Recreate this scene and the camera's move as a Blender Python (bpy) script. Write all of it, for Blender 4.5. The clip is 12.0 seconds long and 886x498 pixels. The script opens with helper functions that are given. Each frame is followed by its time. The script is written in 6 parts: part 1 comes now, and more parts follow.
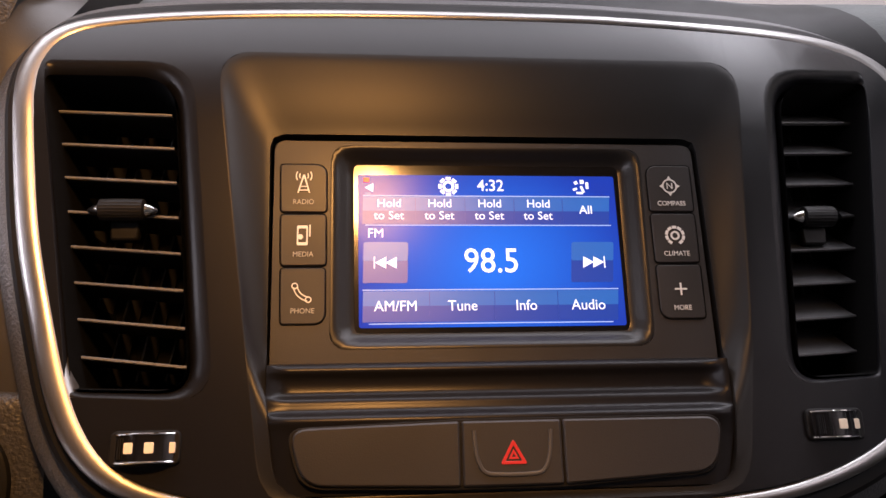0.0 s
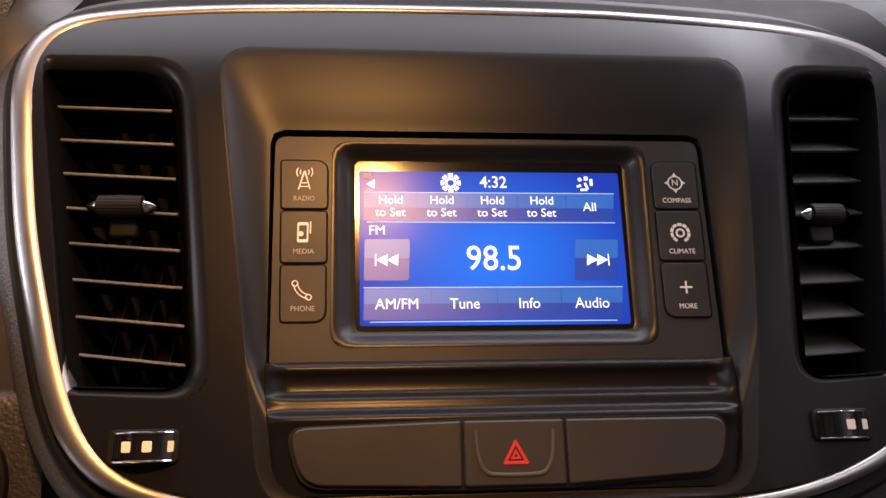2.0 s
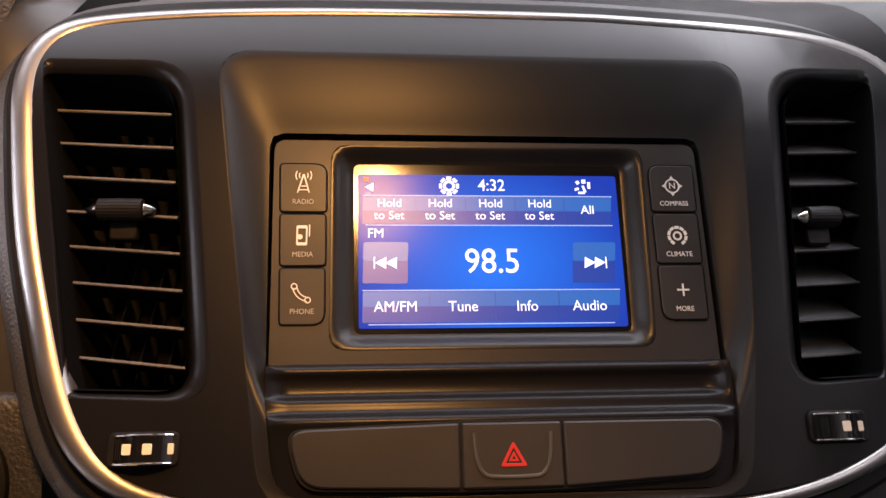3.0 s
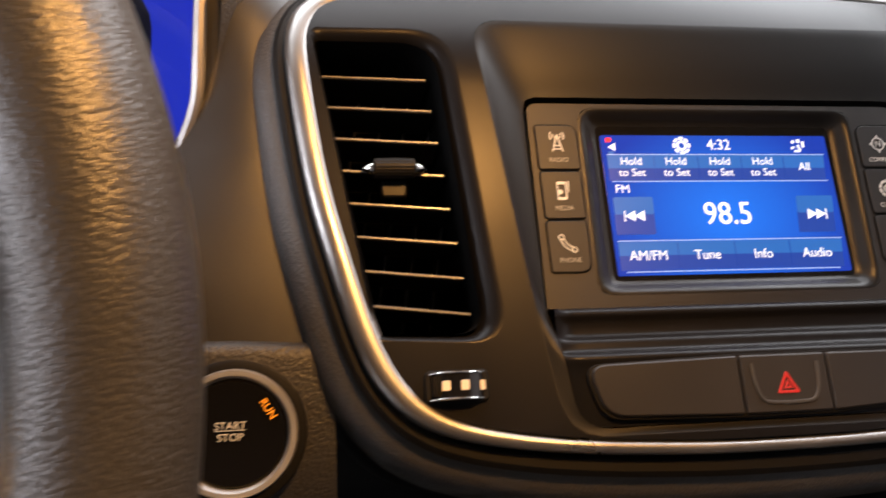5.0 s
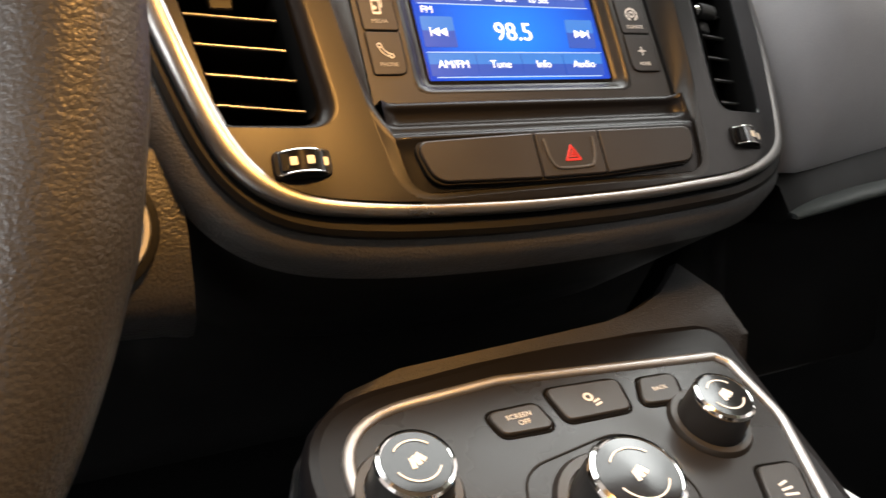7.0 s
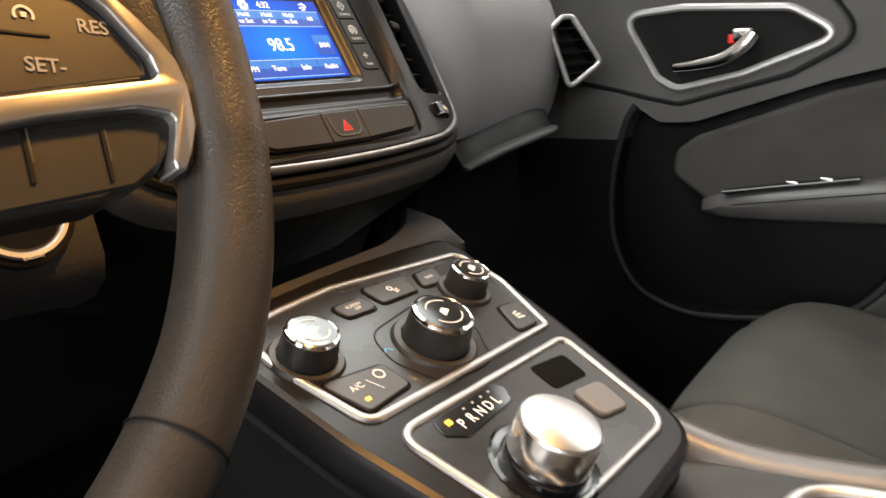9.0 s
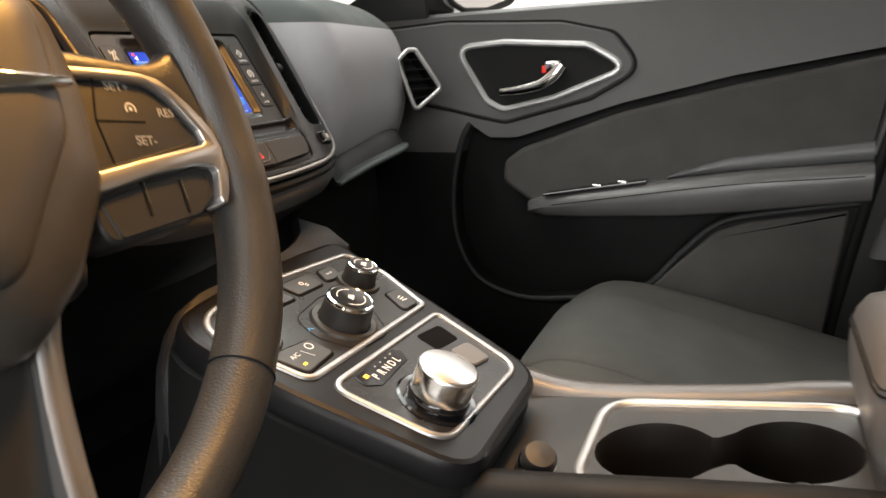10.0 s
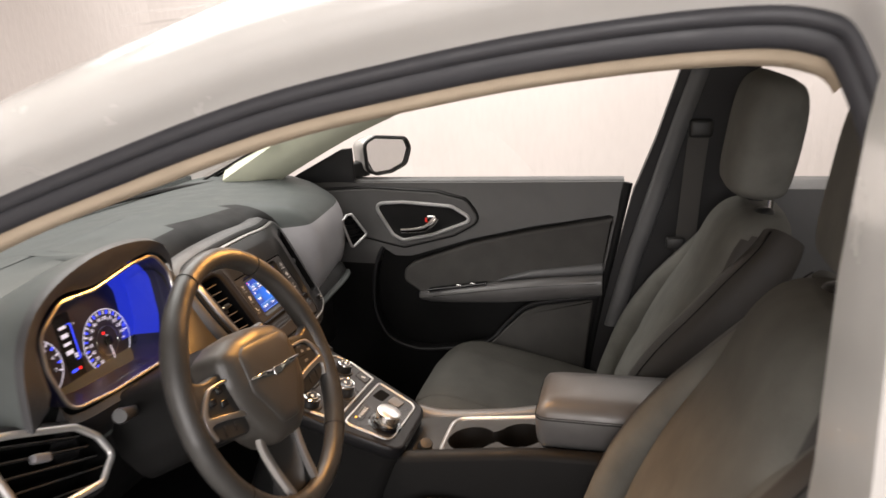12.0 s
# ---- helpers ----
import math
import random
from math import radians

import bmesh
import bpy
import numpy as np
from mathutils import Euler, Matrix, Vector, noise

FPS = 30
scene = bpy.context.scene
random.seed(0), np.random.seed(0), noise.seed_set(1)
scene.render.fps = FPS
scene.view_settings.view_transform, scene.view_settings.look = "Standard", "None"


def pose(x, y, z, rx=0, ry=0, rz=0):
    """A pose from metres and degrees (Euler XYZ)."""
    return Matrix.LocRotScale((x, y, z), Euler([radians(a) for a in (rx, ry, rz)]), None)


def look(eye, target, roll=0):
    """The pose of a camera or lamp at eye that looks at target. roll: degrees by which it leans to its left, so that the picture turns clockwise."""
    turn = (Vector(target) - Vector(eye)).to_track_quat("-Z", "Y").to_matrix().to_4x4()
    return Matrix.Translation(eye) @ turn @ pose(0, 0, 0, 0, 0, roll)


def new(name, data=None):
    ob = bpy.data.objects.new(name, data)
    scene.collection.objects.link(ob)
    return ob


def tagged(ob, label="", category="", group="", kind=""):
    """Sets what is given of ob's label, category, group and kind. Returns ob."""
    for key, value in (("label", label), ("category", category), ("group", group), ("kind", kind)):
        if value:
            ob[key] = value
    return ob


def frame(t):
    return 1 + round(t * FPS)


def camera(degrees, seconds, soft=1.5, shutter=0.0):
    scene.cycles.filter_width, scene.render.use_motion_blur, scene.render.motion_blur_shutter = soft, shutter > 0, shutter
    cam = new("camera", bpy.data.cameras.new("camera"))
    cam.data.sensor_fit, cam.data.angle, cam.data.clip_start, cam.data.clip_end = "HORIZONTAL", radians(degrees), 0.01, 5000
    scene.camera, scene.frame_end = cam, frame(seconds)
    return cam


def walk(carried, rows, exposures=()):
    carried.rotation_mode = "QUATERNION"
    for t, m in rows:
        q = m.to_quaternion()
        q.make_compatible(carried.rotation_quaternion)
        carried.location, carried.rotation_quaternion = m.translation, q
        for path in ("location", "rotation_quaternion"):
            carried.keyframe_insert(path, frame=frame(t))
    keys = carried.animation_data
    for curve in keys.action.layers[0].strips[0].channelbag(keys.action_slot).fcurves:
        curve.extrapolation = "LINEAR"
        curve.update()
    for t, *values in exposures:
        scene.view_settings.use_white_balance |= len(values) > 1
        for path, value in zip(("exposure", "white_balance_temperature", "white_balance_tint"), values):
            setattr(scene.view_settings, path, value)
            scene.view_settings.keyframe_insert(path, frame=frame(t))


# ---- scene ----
cam = camera(61.3, 12.0, shutter=0.35)
PATH = [
    (0, (-0.0495, -0.2973, 0.9743), (0.1367, 1.6318, 0.4807), 1.28),
    (0.5, (-0.0482, -0.2948, 0.9726), (0.1358, 1.6335, 0.4749), 1.30),
    (1, (-0.0472, -0.2942, 0.9730), (0.1322, 1.6340, 0.4730), 1.27),
    (1.5, (-0.0478, -0.2938, 0.9747), (0.1311, 1.6329, 0.4688), 1.29),
    (2, (-0.0481, -0.2939, 0.9733), (0.1258, 1.6347, 0.4732), 1.29),
    (2.5, (-0.0496, -0.2932, 0.9731), (0.1270, 1.6339, 0.4681), 1.34),
    (2.7, (-0.0477, -0.2940, 0.9735), (0.1246, 1.6340, 0.4706), 1.28),
    (4.3, (-0.0900, -0.2989, 0.9836), (0.1314, 1.6249, 0.4836), 1.33),
    (4.5, (-0.1128, -0.3034, 0.9768), (0.1082, 1.6270, 0.5028), 1.05),
    (5, (-0.1770, -0.3071, 0.9574), (0.1149, 1.6098, 0.4674), 1.09),
    (5.5, (-0.2150, -0.3329, 0.9478), (0.0787, 1.5754, 0.4261), 0.47),
    (6, (-0.2013, -0.3561, 0.9108), (0.2304, 1.5281, 0.3976), 0.56),
    (6.5, (-0.2259, -0.3560, 0.8958), (0.3885, 1.4771, 0.3836), 0.39),
    (7, (-0.2158, -0.3545, 0.8850), (0.6349, 1.3782, 0.3614), 0.47),
    (7.2, (-0.2301, -0.3628, 0.8876), (0.7136, 1.3255, 0.3788), 0.45),
    (8.8, (-0.3629, -0.4105, 0.8823), (1.1418, 0.8168, 0.4032), -2.99),
    (9, (-0.3893, -0.4178, 0.8745), (1.1779, 0.7267, 0.3909), -2.92),
    (9.5, (-0.4529, -0.4370, 0.8712), (1.2472, 0.4947, 0.3798), -2.57),
    (10, (-0.5403, -0.4524, 0.9097), (1.2459, 0.3000, 0.4160), -2.57),
    (10.5, (-0.6879, -0.4936, 0.9835), (1.1464, 0.1274, 0.4838), -2.44),
    (11, (-0.8493, -0.5553, 1.1300), (1.0062, -0.0105, 0.6199), -2.40),
    (11.5, (-0.9985, -0.6297, 1.2511), (0.8656, -0.1222, 0.7340), -2.27),
    (12, (-1.2679, -0.6820, 1.3444), (0.5997, -0.1959, 0.8193), -2.27),
]
walk(cam, [(t, look(eye, target, roll)) for t, eye, target, roll in PATH],
     [(0.0, -0.15, 6500, 24), (4.5, -0.15, 6500, 21), (5.5, 0.0, 6600, 10), (7.0, 0.45, 6800, 9), (9.0, 0.50, 6900, 9), (10.0, 0.55, 6900, 8), (11.0, 0.48, 6800, 6),
      (11.5, 0.28, 7000, 12), (12.0, 0.15, 7200, 14)])

# ---- world and light ----
world = bpy.data.worlds.new("studio")
scene.world = world
world.use_nodes = True
world.node_tree.nodes["Background"].inputs[0].default_value = (0.9, 0.92, 1.0, 1)
world.node_tree.nodes["Background"].inputs[1].default_value = 0.03


def area_lamp(name, eye, target, sx, sy, watts, colour):
    data = bpy.data.lights.new(name, "AREA")
    data.shape, data.size, data.size_y, data.energy, data.color = "RECTANGLE", sx, sy, watts, colour
    ob = new(name, data)
    ob.matrix_world = look(eye, target)
    return ob


COOL, WARM = (0.93, 0.97, 1.0), (1.0, 0.48, 0.12)
# no ceiling lamp is in view; these three are assumed
area_lamp("ceiling_lamp_right", (2.3, 0.2, 3.1), (2.4, 0.0, 0.0), 1.2, 5.0, 135, COOL)
area_lamp("ceiling_lamp_left", (-2.3, -0.2, 3.1), (-1.6, 0.0, 0.4), 1.2, 5.0, 13, COOL)
area_lamp("ceiling_lamp_front", (0.0, 0.85, 3.1), (0.0, 0.75, 0.8), 4.0, 1.5, 115, COOL)
# two fill lamps added out of view to light the cabin from the left
area_lamp("softbox", (-3.3, -0.7, 1.45), (0.1, -0.2, 0.90), 1.5, 1.1, 58, (0.92, 0.95, 1.0))
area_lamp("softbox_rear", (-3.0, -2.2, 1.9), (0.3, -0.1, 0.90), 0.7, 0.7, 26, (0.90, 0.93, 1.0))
map_light = bpy.data.lights.new("map_light", "SPOT")
map_light.energy, map_light.color, map_light.shadow_soft_size = 17.0, WARM, 0.030
map_light.spot_size, map_light.spot_blend = radians(122), 0.7
new("map_light", map_light).matrix_world = look((-0.05, -0.285, 1.272), (-0.34, -0.20, 0.80))

# ---- materials ----


def tint(c, k):
    return tuple(min(1.0, max(0.0, v * k)) for v in c[:3]) + (1,)


def mat(name, base, rough=0.5, metal=0.0, grain=0.0, grain_size=0.002, cells=False, vary=0.12, vary_size=0.06,
        rough_vary=0.08, coat=0.0, spec=0.5, stretch=(1, 1, 1)):
    """A procedural surface: a base colour varied at two scales, roughness wear and a fine relief."""
    m = bpy.data.materials.new(name)
    m.use_nodes = True
    nt = m.node_tree
    b = nt.nodes["Principled BSDF"]
    L = nt.links.new
    tc = nt.nodes.new("ShaderNodeTexCoord")
    mp = nt.nodes.new("ShaderNodeMapping")
    mp.inputs["Scale"].default_value = stretch
    L(tc.outputs["Object"], mp.inputs["Vector"])
    big = nt.nodes.new("ShaderNodeTexNoise")
    big.inputs["Scale"].default_value, big.inputs["Detail"].default_value = 1 / vary_size, 4
    L(mp.outputs[0], big.inputs["Vector"])
    fine = nt.nodes.new("ShaderNodeTexNoise")
    fine.inputs["Scale"].default_value, fine.inputs["Detail"].default_value = 1.5 / grain_size, 2
    L(mp.outputs[0], fine.inputs["Vector"])
    add = nt.nodes.new("ShaderNodeMath")
    add.operation = "MULTIPLY_ADD"
    add.inputs[1].default_value = 0.4
    L(fine.outputs["Fac"], add.inputs[0])
    L(big.outputs["Fac"], add.inputs[2])
    ramp = nt.nodes.new("ShaderNodeValToRGB")
    ramp.color_ramp.elements[0].position, ramp.color_ramp.elements[1].position = 0.4, 1.0
    ramp.color_ramp.elements[0].color, ramp.color_ramp.elements[1].color = tint(base, 1 - vary), tint(base, 1 + vary)
    L(add.outputs[0], ramp.inputs[0])
    L(ramp.outputs[0], b.inputs["Base Color"])
    rr = nt.nodes.new("ShaderNodeMapRange")
    rr.inputs["From Min"].default_value, rr.inputs["From Max"].default_value = 0.3, 0.7
    rr.inputs["To Min"].default_value, rr.inputs["To Max"].default_value = max(0.02, rough - rough_vary), min(1, rough + rough_vary)
    L(big.outputs["Fac"], rr.inputs["Value"])
    L(rr.outputs[0], b.inputs["Roughness"])
    b.inputs["Metallic"].default_value = metal
    b.inputs["Specular IOR Level"].default_value = spec
    b.inputs["Coat Weight"].default_value = coat
    b.inputs["Coat Roughness"].default_value = 0.1
    if grain:
        bump = nt.nodes.new("ShaderNodeBump")
        bump.inputs["Strength"].default_value = grain
        bump.inputs["Distance"].default_value = grain_size * 0.5
        if cells:
            v = nt.nodes.new("ShaderNodeTexVoronoi")
            v.inputs["Scale"].default_value = 1 / grain_size
            warp = nt.nodes.new("ShaderNodeVectorMath")
            warp.operation = "MULTIPLY_ADD"
            warp.inputs[1].default_value = (grain_size * 0.9,) * 3
            L(fine.outputs["Color"], warp.inputs[0])
            L(mp.outputs[0], warp.inputs[2])
            L(warp.outputs[0], v.inputs["Vector"])
            L(v.outputs["Distance"], bump.inputs["Height"])
            bump.invert = True
        else:
            L(fine.outputs["Fac"], bump.inputs["Height"])
        L(bump.outputs[0], b.inputs["Normal"])
    return m


def glow(name, colour, strength):
    m = bpy.data.materials.new(name)
    m.use_nodes = True
    b = m.node_tree.nodes["Principled BSDF"]
    b.inputs["Base Color"].default_value = tint(colour, 0.3)
    b.inputs["Roughness"].default_value = 0.35
    b.inputs["Emission Color"].default_value = (*colour, 1)
    b.inputs["Emission Strength"].default_value = strength
    return m


def glass_mat(name, colour=(1, 1, 1), rough=0.0, gloss=0.9):
    """Thin clear glass: its gloss grows towards grazing angles."""
    m = bpy.data.materials.new(name)
    m.use_nodes = True
    nt = m.node_tree
    nt.nodes.remove(nt.nodes["Principled BSDF"])
    out = nt.nodes["Material Output"]
    tr, gl, lw, mix, p5, k = (nt.nodes.new("ShaderNode" + n) for n in ("BsdfTransparent", "BsdfGlossy", "LayerWeight", "MixShader", "Math", "Math"))
    tr.inputs[0].default_value = (*colour, 1)
    gl.inputs["Roughness"].default_value = rough
    lw.inputs["Blend"].default_value = 0.5
    p5.operation, k.operation = "POWER", "MULTIPLY_ADD"
    p5.inputs[1].default_value = 5.0
    k.inputs[1].default_value, k.inputs[2].default_value = gloss, 0.04
    nt.links.new(lw.outputs["Facing"], p5.inputs[0])
    nt.links.new(p5.outputs[0], k.inputs[0])
    nt.links.new(k.outputs[0], mix.inputs[0])
    nt.links.new(tr.outputs[0], mix.inputs[1])
    nt.links.new(gl.outputs[0], mix.inputs[2])
    nt.links.new(mix.outputs[0], out.inputs[0])
    return m


M_SOFT = mat("soft_touch_plastic", (0.015, 0.015, 0.016), 0.55, grain=0.35, grain_size=0.0014, cells=True, spec=0.3)
M_SOFTG = mat("grey_soft_plastic", (0.100, 0.101, 0.103), 0.46, grain=0.3, grain_size=0.0014, cells=True)
M_DASH = mat("dash_soft_pad", (0.072, 0.081, 0.079), 0.56, grain=0.22, grain_size=0.0014, cells=True, spec=0.18)
M_FACET = mat("pale_dash_face", (0.33, 0.33, 0.345), 0.44, grain=0.2, grain_size=0.0014, cells=True, spec=0.4)
M_DOOR = mat("door_soft_plastic", (0.070, 0.069, 0.068), 0.5, grain=0.3, grain_size=0.0014, cells=True, spec=0.35)
M_SATIN = mat("satin_dark_paint", (0.007, 0.007, 0.008), 0.31, grain=0.04, grain_size=0.0006, vary=0.06, rough_vary=0.01, spec=0.14)
M_RECESS = mat("satin_recess_paint", (0.011, 0.011, 0.011), 0.40, grain=0.05, grain_size=0.0006, vary=0.06, rough_vary=0.01, spec=0.20)
M_MATTE = mat("matte_black_plastic", (0.016, 0.016, 0.016), 0.45, grain=0.12, grain_size=0.0008, vary=0.1)
M_KEY = mat("stack_key_plastic", (0.019, 0.018, 0.018), 0.46, grain=0.12, grain_size=0.0008, vary=0.1, spec=0.3)
# besides black parts, this paints shade under the dash, stack and door
M_BLACK = mat("deep_black_and_shade", (0.006, 0.006, 0.006), 0.6, grain=0.1, grain_size=0.001, spec=0.15)
M_GLOSS = mat("piano_black", (0.006, 0.006, 0.007), 0.12, vary=0.05, rough_vary=0.03)
M_SLAT = mat("vent_slat_plastic", (0.007, 0.007, 0.007), 0.45, grain=0.05, grain_size=0.0008, spec=0.15)
# near-black that holds the shade inside vents, gaps and slots
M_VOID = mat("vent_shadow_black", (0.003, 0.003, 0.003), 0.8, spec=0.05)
M_PANEL = mat("satin_grey_panel", (0.013, 0.013, 0.014), 0.30, spec=0.3, grain=0.03, grain_size=0.0006, vary=0.05)
M_LIP = mat("satin_and_lit_slats", (0.040, 0.040, 0.041), 0.40, metal=0.1)
# pale satin; on the slats it paints the highlight of their edges
M_EDGE = mat("satin_and_slat_glints", (0.15, 0.15, 0.16), 0.34, metal=0.2)
M_BEZEL = mat("screen_bezel_satin", (0.010, 0.010, 0.010), 0.34, spec=0.3, grain=0.05, grain_size=0.0006, vary=0.06, rough_vary=0.04)
M_INFILL = mat("dash_infill_satin", (0.026, 0.025, 0.024), 0.42, grain=0.12, grain_size=0.001, vary=0.08)
M_HOUSING = mat("stack_housing_grained", (0.052, 0.052, 0.054), 0.46, grain=0.4, grain_size=0.0014, cells=True)
M_PAD = mat("knee_pad_grained", (0.030, 0.030, 0.032), 0.46, grain=0.45, grain_size=0.0016, cells=True)
M_CHROME = mat("chrome", (0.78, 0.77, 0.76), 0.10, metal=1.0, vary=0.04, rough_vary=0.05)
M_SCHROME = mat("satin_chrome", (0.66, 0.65, 0.63), 0.24, metal=1.0, vary=0.06, rough_vary=0.06)
M_SILVER = mat("satin_silver_trim", (0.60, 0.60, 0.60), 0.36, metal=0.75, vary=0.05)
M_BAND = mat("stack_satin_chrome", (0.32, 0.315, 0.31), 0.34, metal=0.9, vary=0.05)
M_CONTRIM = mat("console_satin_trim", (0.40, 0.40, 0.40), 0.38, metal=0.85, vary=0.05)
M_LEATHER = mat("wheel_leather", (0.031, 0.030, 0.028), 0.36, grain=0.32, grain_size=0.0011, cells=True, vary=0.2)
M_HUB = mat("airbag_cover_plastic", (0.046, 0.043, 0.039), 0.40, grain=0.12, grain_size=0.0009, vary=0.06)
M_SPOKE = mat("satin_silver_paint", (0.46, 0.45, 0.44), 0.34, metal=0.9, vary=0.05)
M_LEATHER2 = mat("armrest_leather", (0.100, 0.097, 0.096), 0.36, grain=0.18, grain_size=0.0014, cells=True)
M_FABRIC = mat("dark_seat_cloth", (0.120, 0.119, 0.108), 0.92, grain=0.8, grain_size=0.0016, vary=0.22, spec=0.15)
# the seat cloth darkened for cushions that lie in shade
M_FABRIC2 = mat("shaded_ribbed_cloth", (0.060, 0.058, 0.052), 0.92, grain=0.9, grain_size=0.0022, vary=0.22, spec=0.15, stretch=(1, 1, 0.4))
M_SEATSIDE = mat("seat_side_vinyl", (0.030, 0.027, 0.024), 0.6, grain=0.4, grain_size=0.0016, cells=True, vary=0.15)
M_DOORCLOTH = mat("door_cloth", (0.060, 0.058, 0.055), 0.9, grain=0.8, grain_size=0.0016, vary=0.18, spec=0.15)
M_LINER = mat("headliner_cloth", (0.50, 0.41, 0.31), 0.9, grain=0.5, grain_size=0.002, vary=0.08, spec=0.1)
M_PILLAR = mat("pillar_trim", (0.64, 0.66, 0.52), 0.6, grain=0.25, grain_size=0.0016, vary=0.06)
M_PAINT = mat("white_car_paint", (0.46, 0.445, 0.425), 0.22, vary=0.03, coat=0.8)
M_RUBBER = mat("door_seal_rubber", (0.022, 0.022, 0.026), 0.55, grain=0.15, grain_size=0.002)
M_CARPET = mat("black_carpet", (0.006, 0.006, 0.006), 1.0, grain=1.0, grain_size=0.003, spec=0.05)
M_WALL = mat("studio_backdrop", (0.64, 0.590, 0.565), 0.9, grain=0.1, grain_size=0.05, vary=0.05, vary_size=0.9, spec=0.1, stretch=(1, 1, 0.35))
M_FLOOR = mat("studio_floor", (0.55, 0.54, 0.53), 0.5, vary=0.08, vary_size=0.7)
M_GLASS = glass_mat("window_glass", (0.96, 0.98, 0.97))
M_MIRROR = mat("mirror_glass", (0.85, 0.86, 0.86), 0.02, metal=1.0, vary=0.01, rough_vary=0.01)
M_PRINT = mat("printed_legend", (0.62, 0.62, 0.60), 0.5, vary=0.05)
M_WPRINT = mat("dim_printed_legend", (0.27, 0.27, 0.26), 0.5, vary=0.05)
M_RED = glow("hazard_red", (0.75, 0.03, 0.02), 0.55)
M_LED = mat("cream_marker", (0.75, 0.66, 0.52), 0.4)
M_AMBER = glow("amber_lamp", (1.0, 0.45, 0.03), 3.0)
M_LAMPGLOW = glow("map_lamp_lens", (1.0, 0.66, 0.26), 5.0)
M_WHITEGLOW = glow("white_screen_ink", (0.95, 0.97, 1.0), 1.25)
M_BLUEGLOW = glow("blue_dial_ink", (0.03, 0.06, 1.0), 2.2)
M_DIALINK = glow("dial_ink", (0.80, 0.78, 1.0), 0.9)
M_REDGLOW = glow("red_lamp", (1.0, 0.02, 0.02), 2.0)

# ---- mesh helpers ----


def part(name, bm, material, parent=None, label="", m=None, smooth=40.0):
    """Links a bmesh as one mesh object under a thing or a part."""
    bmesh.ops.remove_doubles(bm, verts=bm.verts, dist=1e-6)
    bmesh.ops.recalc_face_normals(bm, faces=bm.faces)
    me = bpy.data.meshes.new(name)
    bm.to_mesh(me)
    bm.free()
    me.materials.append(material)
    if smooth:
        me.shade_smooth()
        me.set_sharp_from_angle(angle=radians(smooth))
        flat = {tuple(sorted(k)) for p in me.polygons if len(p.vertices) > 8 for k in p.edge_keys}
        if flat and smooth <= 40:
            for e in me.edges:
                if tuple(sorted(e.vertices)) in flat:
                    e.use_edge_sharp = True
    ob = new(name, me)
    if parent:
        ob.parent = parent
    if m is not None:
        ob.matrix_basis = m
    return tagged(ob, label)


def second_material(ob, material, test):
    """Gives the faces whose centre passes the test another material."""
    ob.data.materials.append(material)
    for p in ob.data.polygons:
        if test(p.center):
            p.material_index = 1
    return ob


def thing(name, label, category, m=None, group="", kind=""):
    ob = new(name)
    ob.empty_display_size = 0.05
    if m is not None:
        ob.matrix_basis = m
    return tagged(ob, label, category, group, kind)


def rpoly(pts, r, seg=6):
    """A closed outline with rounded corners; r is one radius or one for each corner."""
    out, n = [], len(pts)
    rs = r if isinstance(r, (list, tuple)) else [r] * n
    for i in range(n):
        p, a, b = Vector(pts[i]), Vector(pts[i - 1]), Vector(pts[(i + 1) % n])
        da, db = (a - p), (b - p)
        la, lb = da.length, db.length
        da, db = da / la, db / lb
        ang = math.acos(max(-1, min(1, da.dot(db))))
        if rs[i] <= 0 or ang > math.pi - 0.02:
            out.append((p.x, p.y))
            continue
        t = min(rs[i] / math.tan(ang / 2), la * 0.49, lb * 0.49)
        s, e = p + da * t, p + db * t
        for k in range(seg + 1):
            w = k / seg
            q = s * (1 - w) ** 2 + p * 2 * w * (1 - w) + e * w * w
            out.append((q.x, q.y))
    return out


def curve_pts(pts, n=8, closed=False):
    """A smooth line through the given points."""
    P = [Vector(p) for p in pts]
    N = len(P)
    out = []
    for i in range(N if closed else N - 1):
        p0, p1, p2, p3 = (P[(i + k) % N] if closed else P[max(0, min(N - 1, i + k))] for k in (-1, 0, 1, 2))
        for k in range(n):
            w = k / n
            out.append(tuple(0.5 * (2 * p1 + (p2 - p0) * w + (2 * p0 - 5 * p1 + 4 * p2 - p3) * w * w + (3 * p1 - p0 - 3 * p2 + p3) * w ** 3)))
    if not closed:
        out.append(tuple(P[-1]))
    return out


def resample(loop, n):
    """n points at even steps round a closed outline."""
    P = [Vector(p) for p in loop]
    d = [0.0]
    for i in range(len(P)):
        d.append(d[-1] + (P[(i + 1) % len(P)] - P[i]).length)
    out, j = [], 0
    for k in range(n):
        s = d[-1] * k / n
        while d[j + 1] < s:
            j += 1
        w = (s - d[j]) / max(1e-9, d[j + 1] - d[j])
        q = P[j].lerp(P[(j + 1) % len(P)], w)
        out.append(tuple(q))
    return out


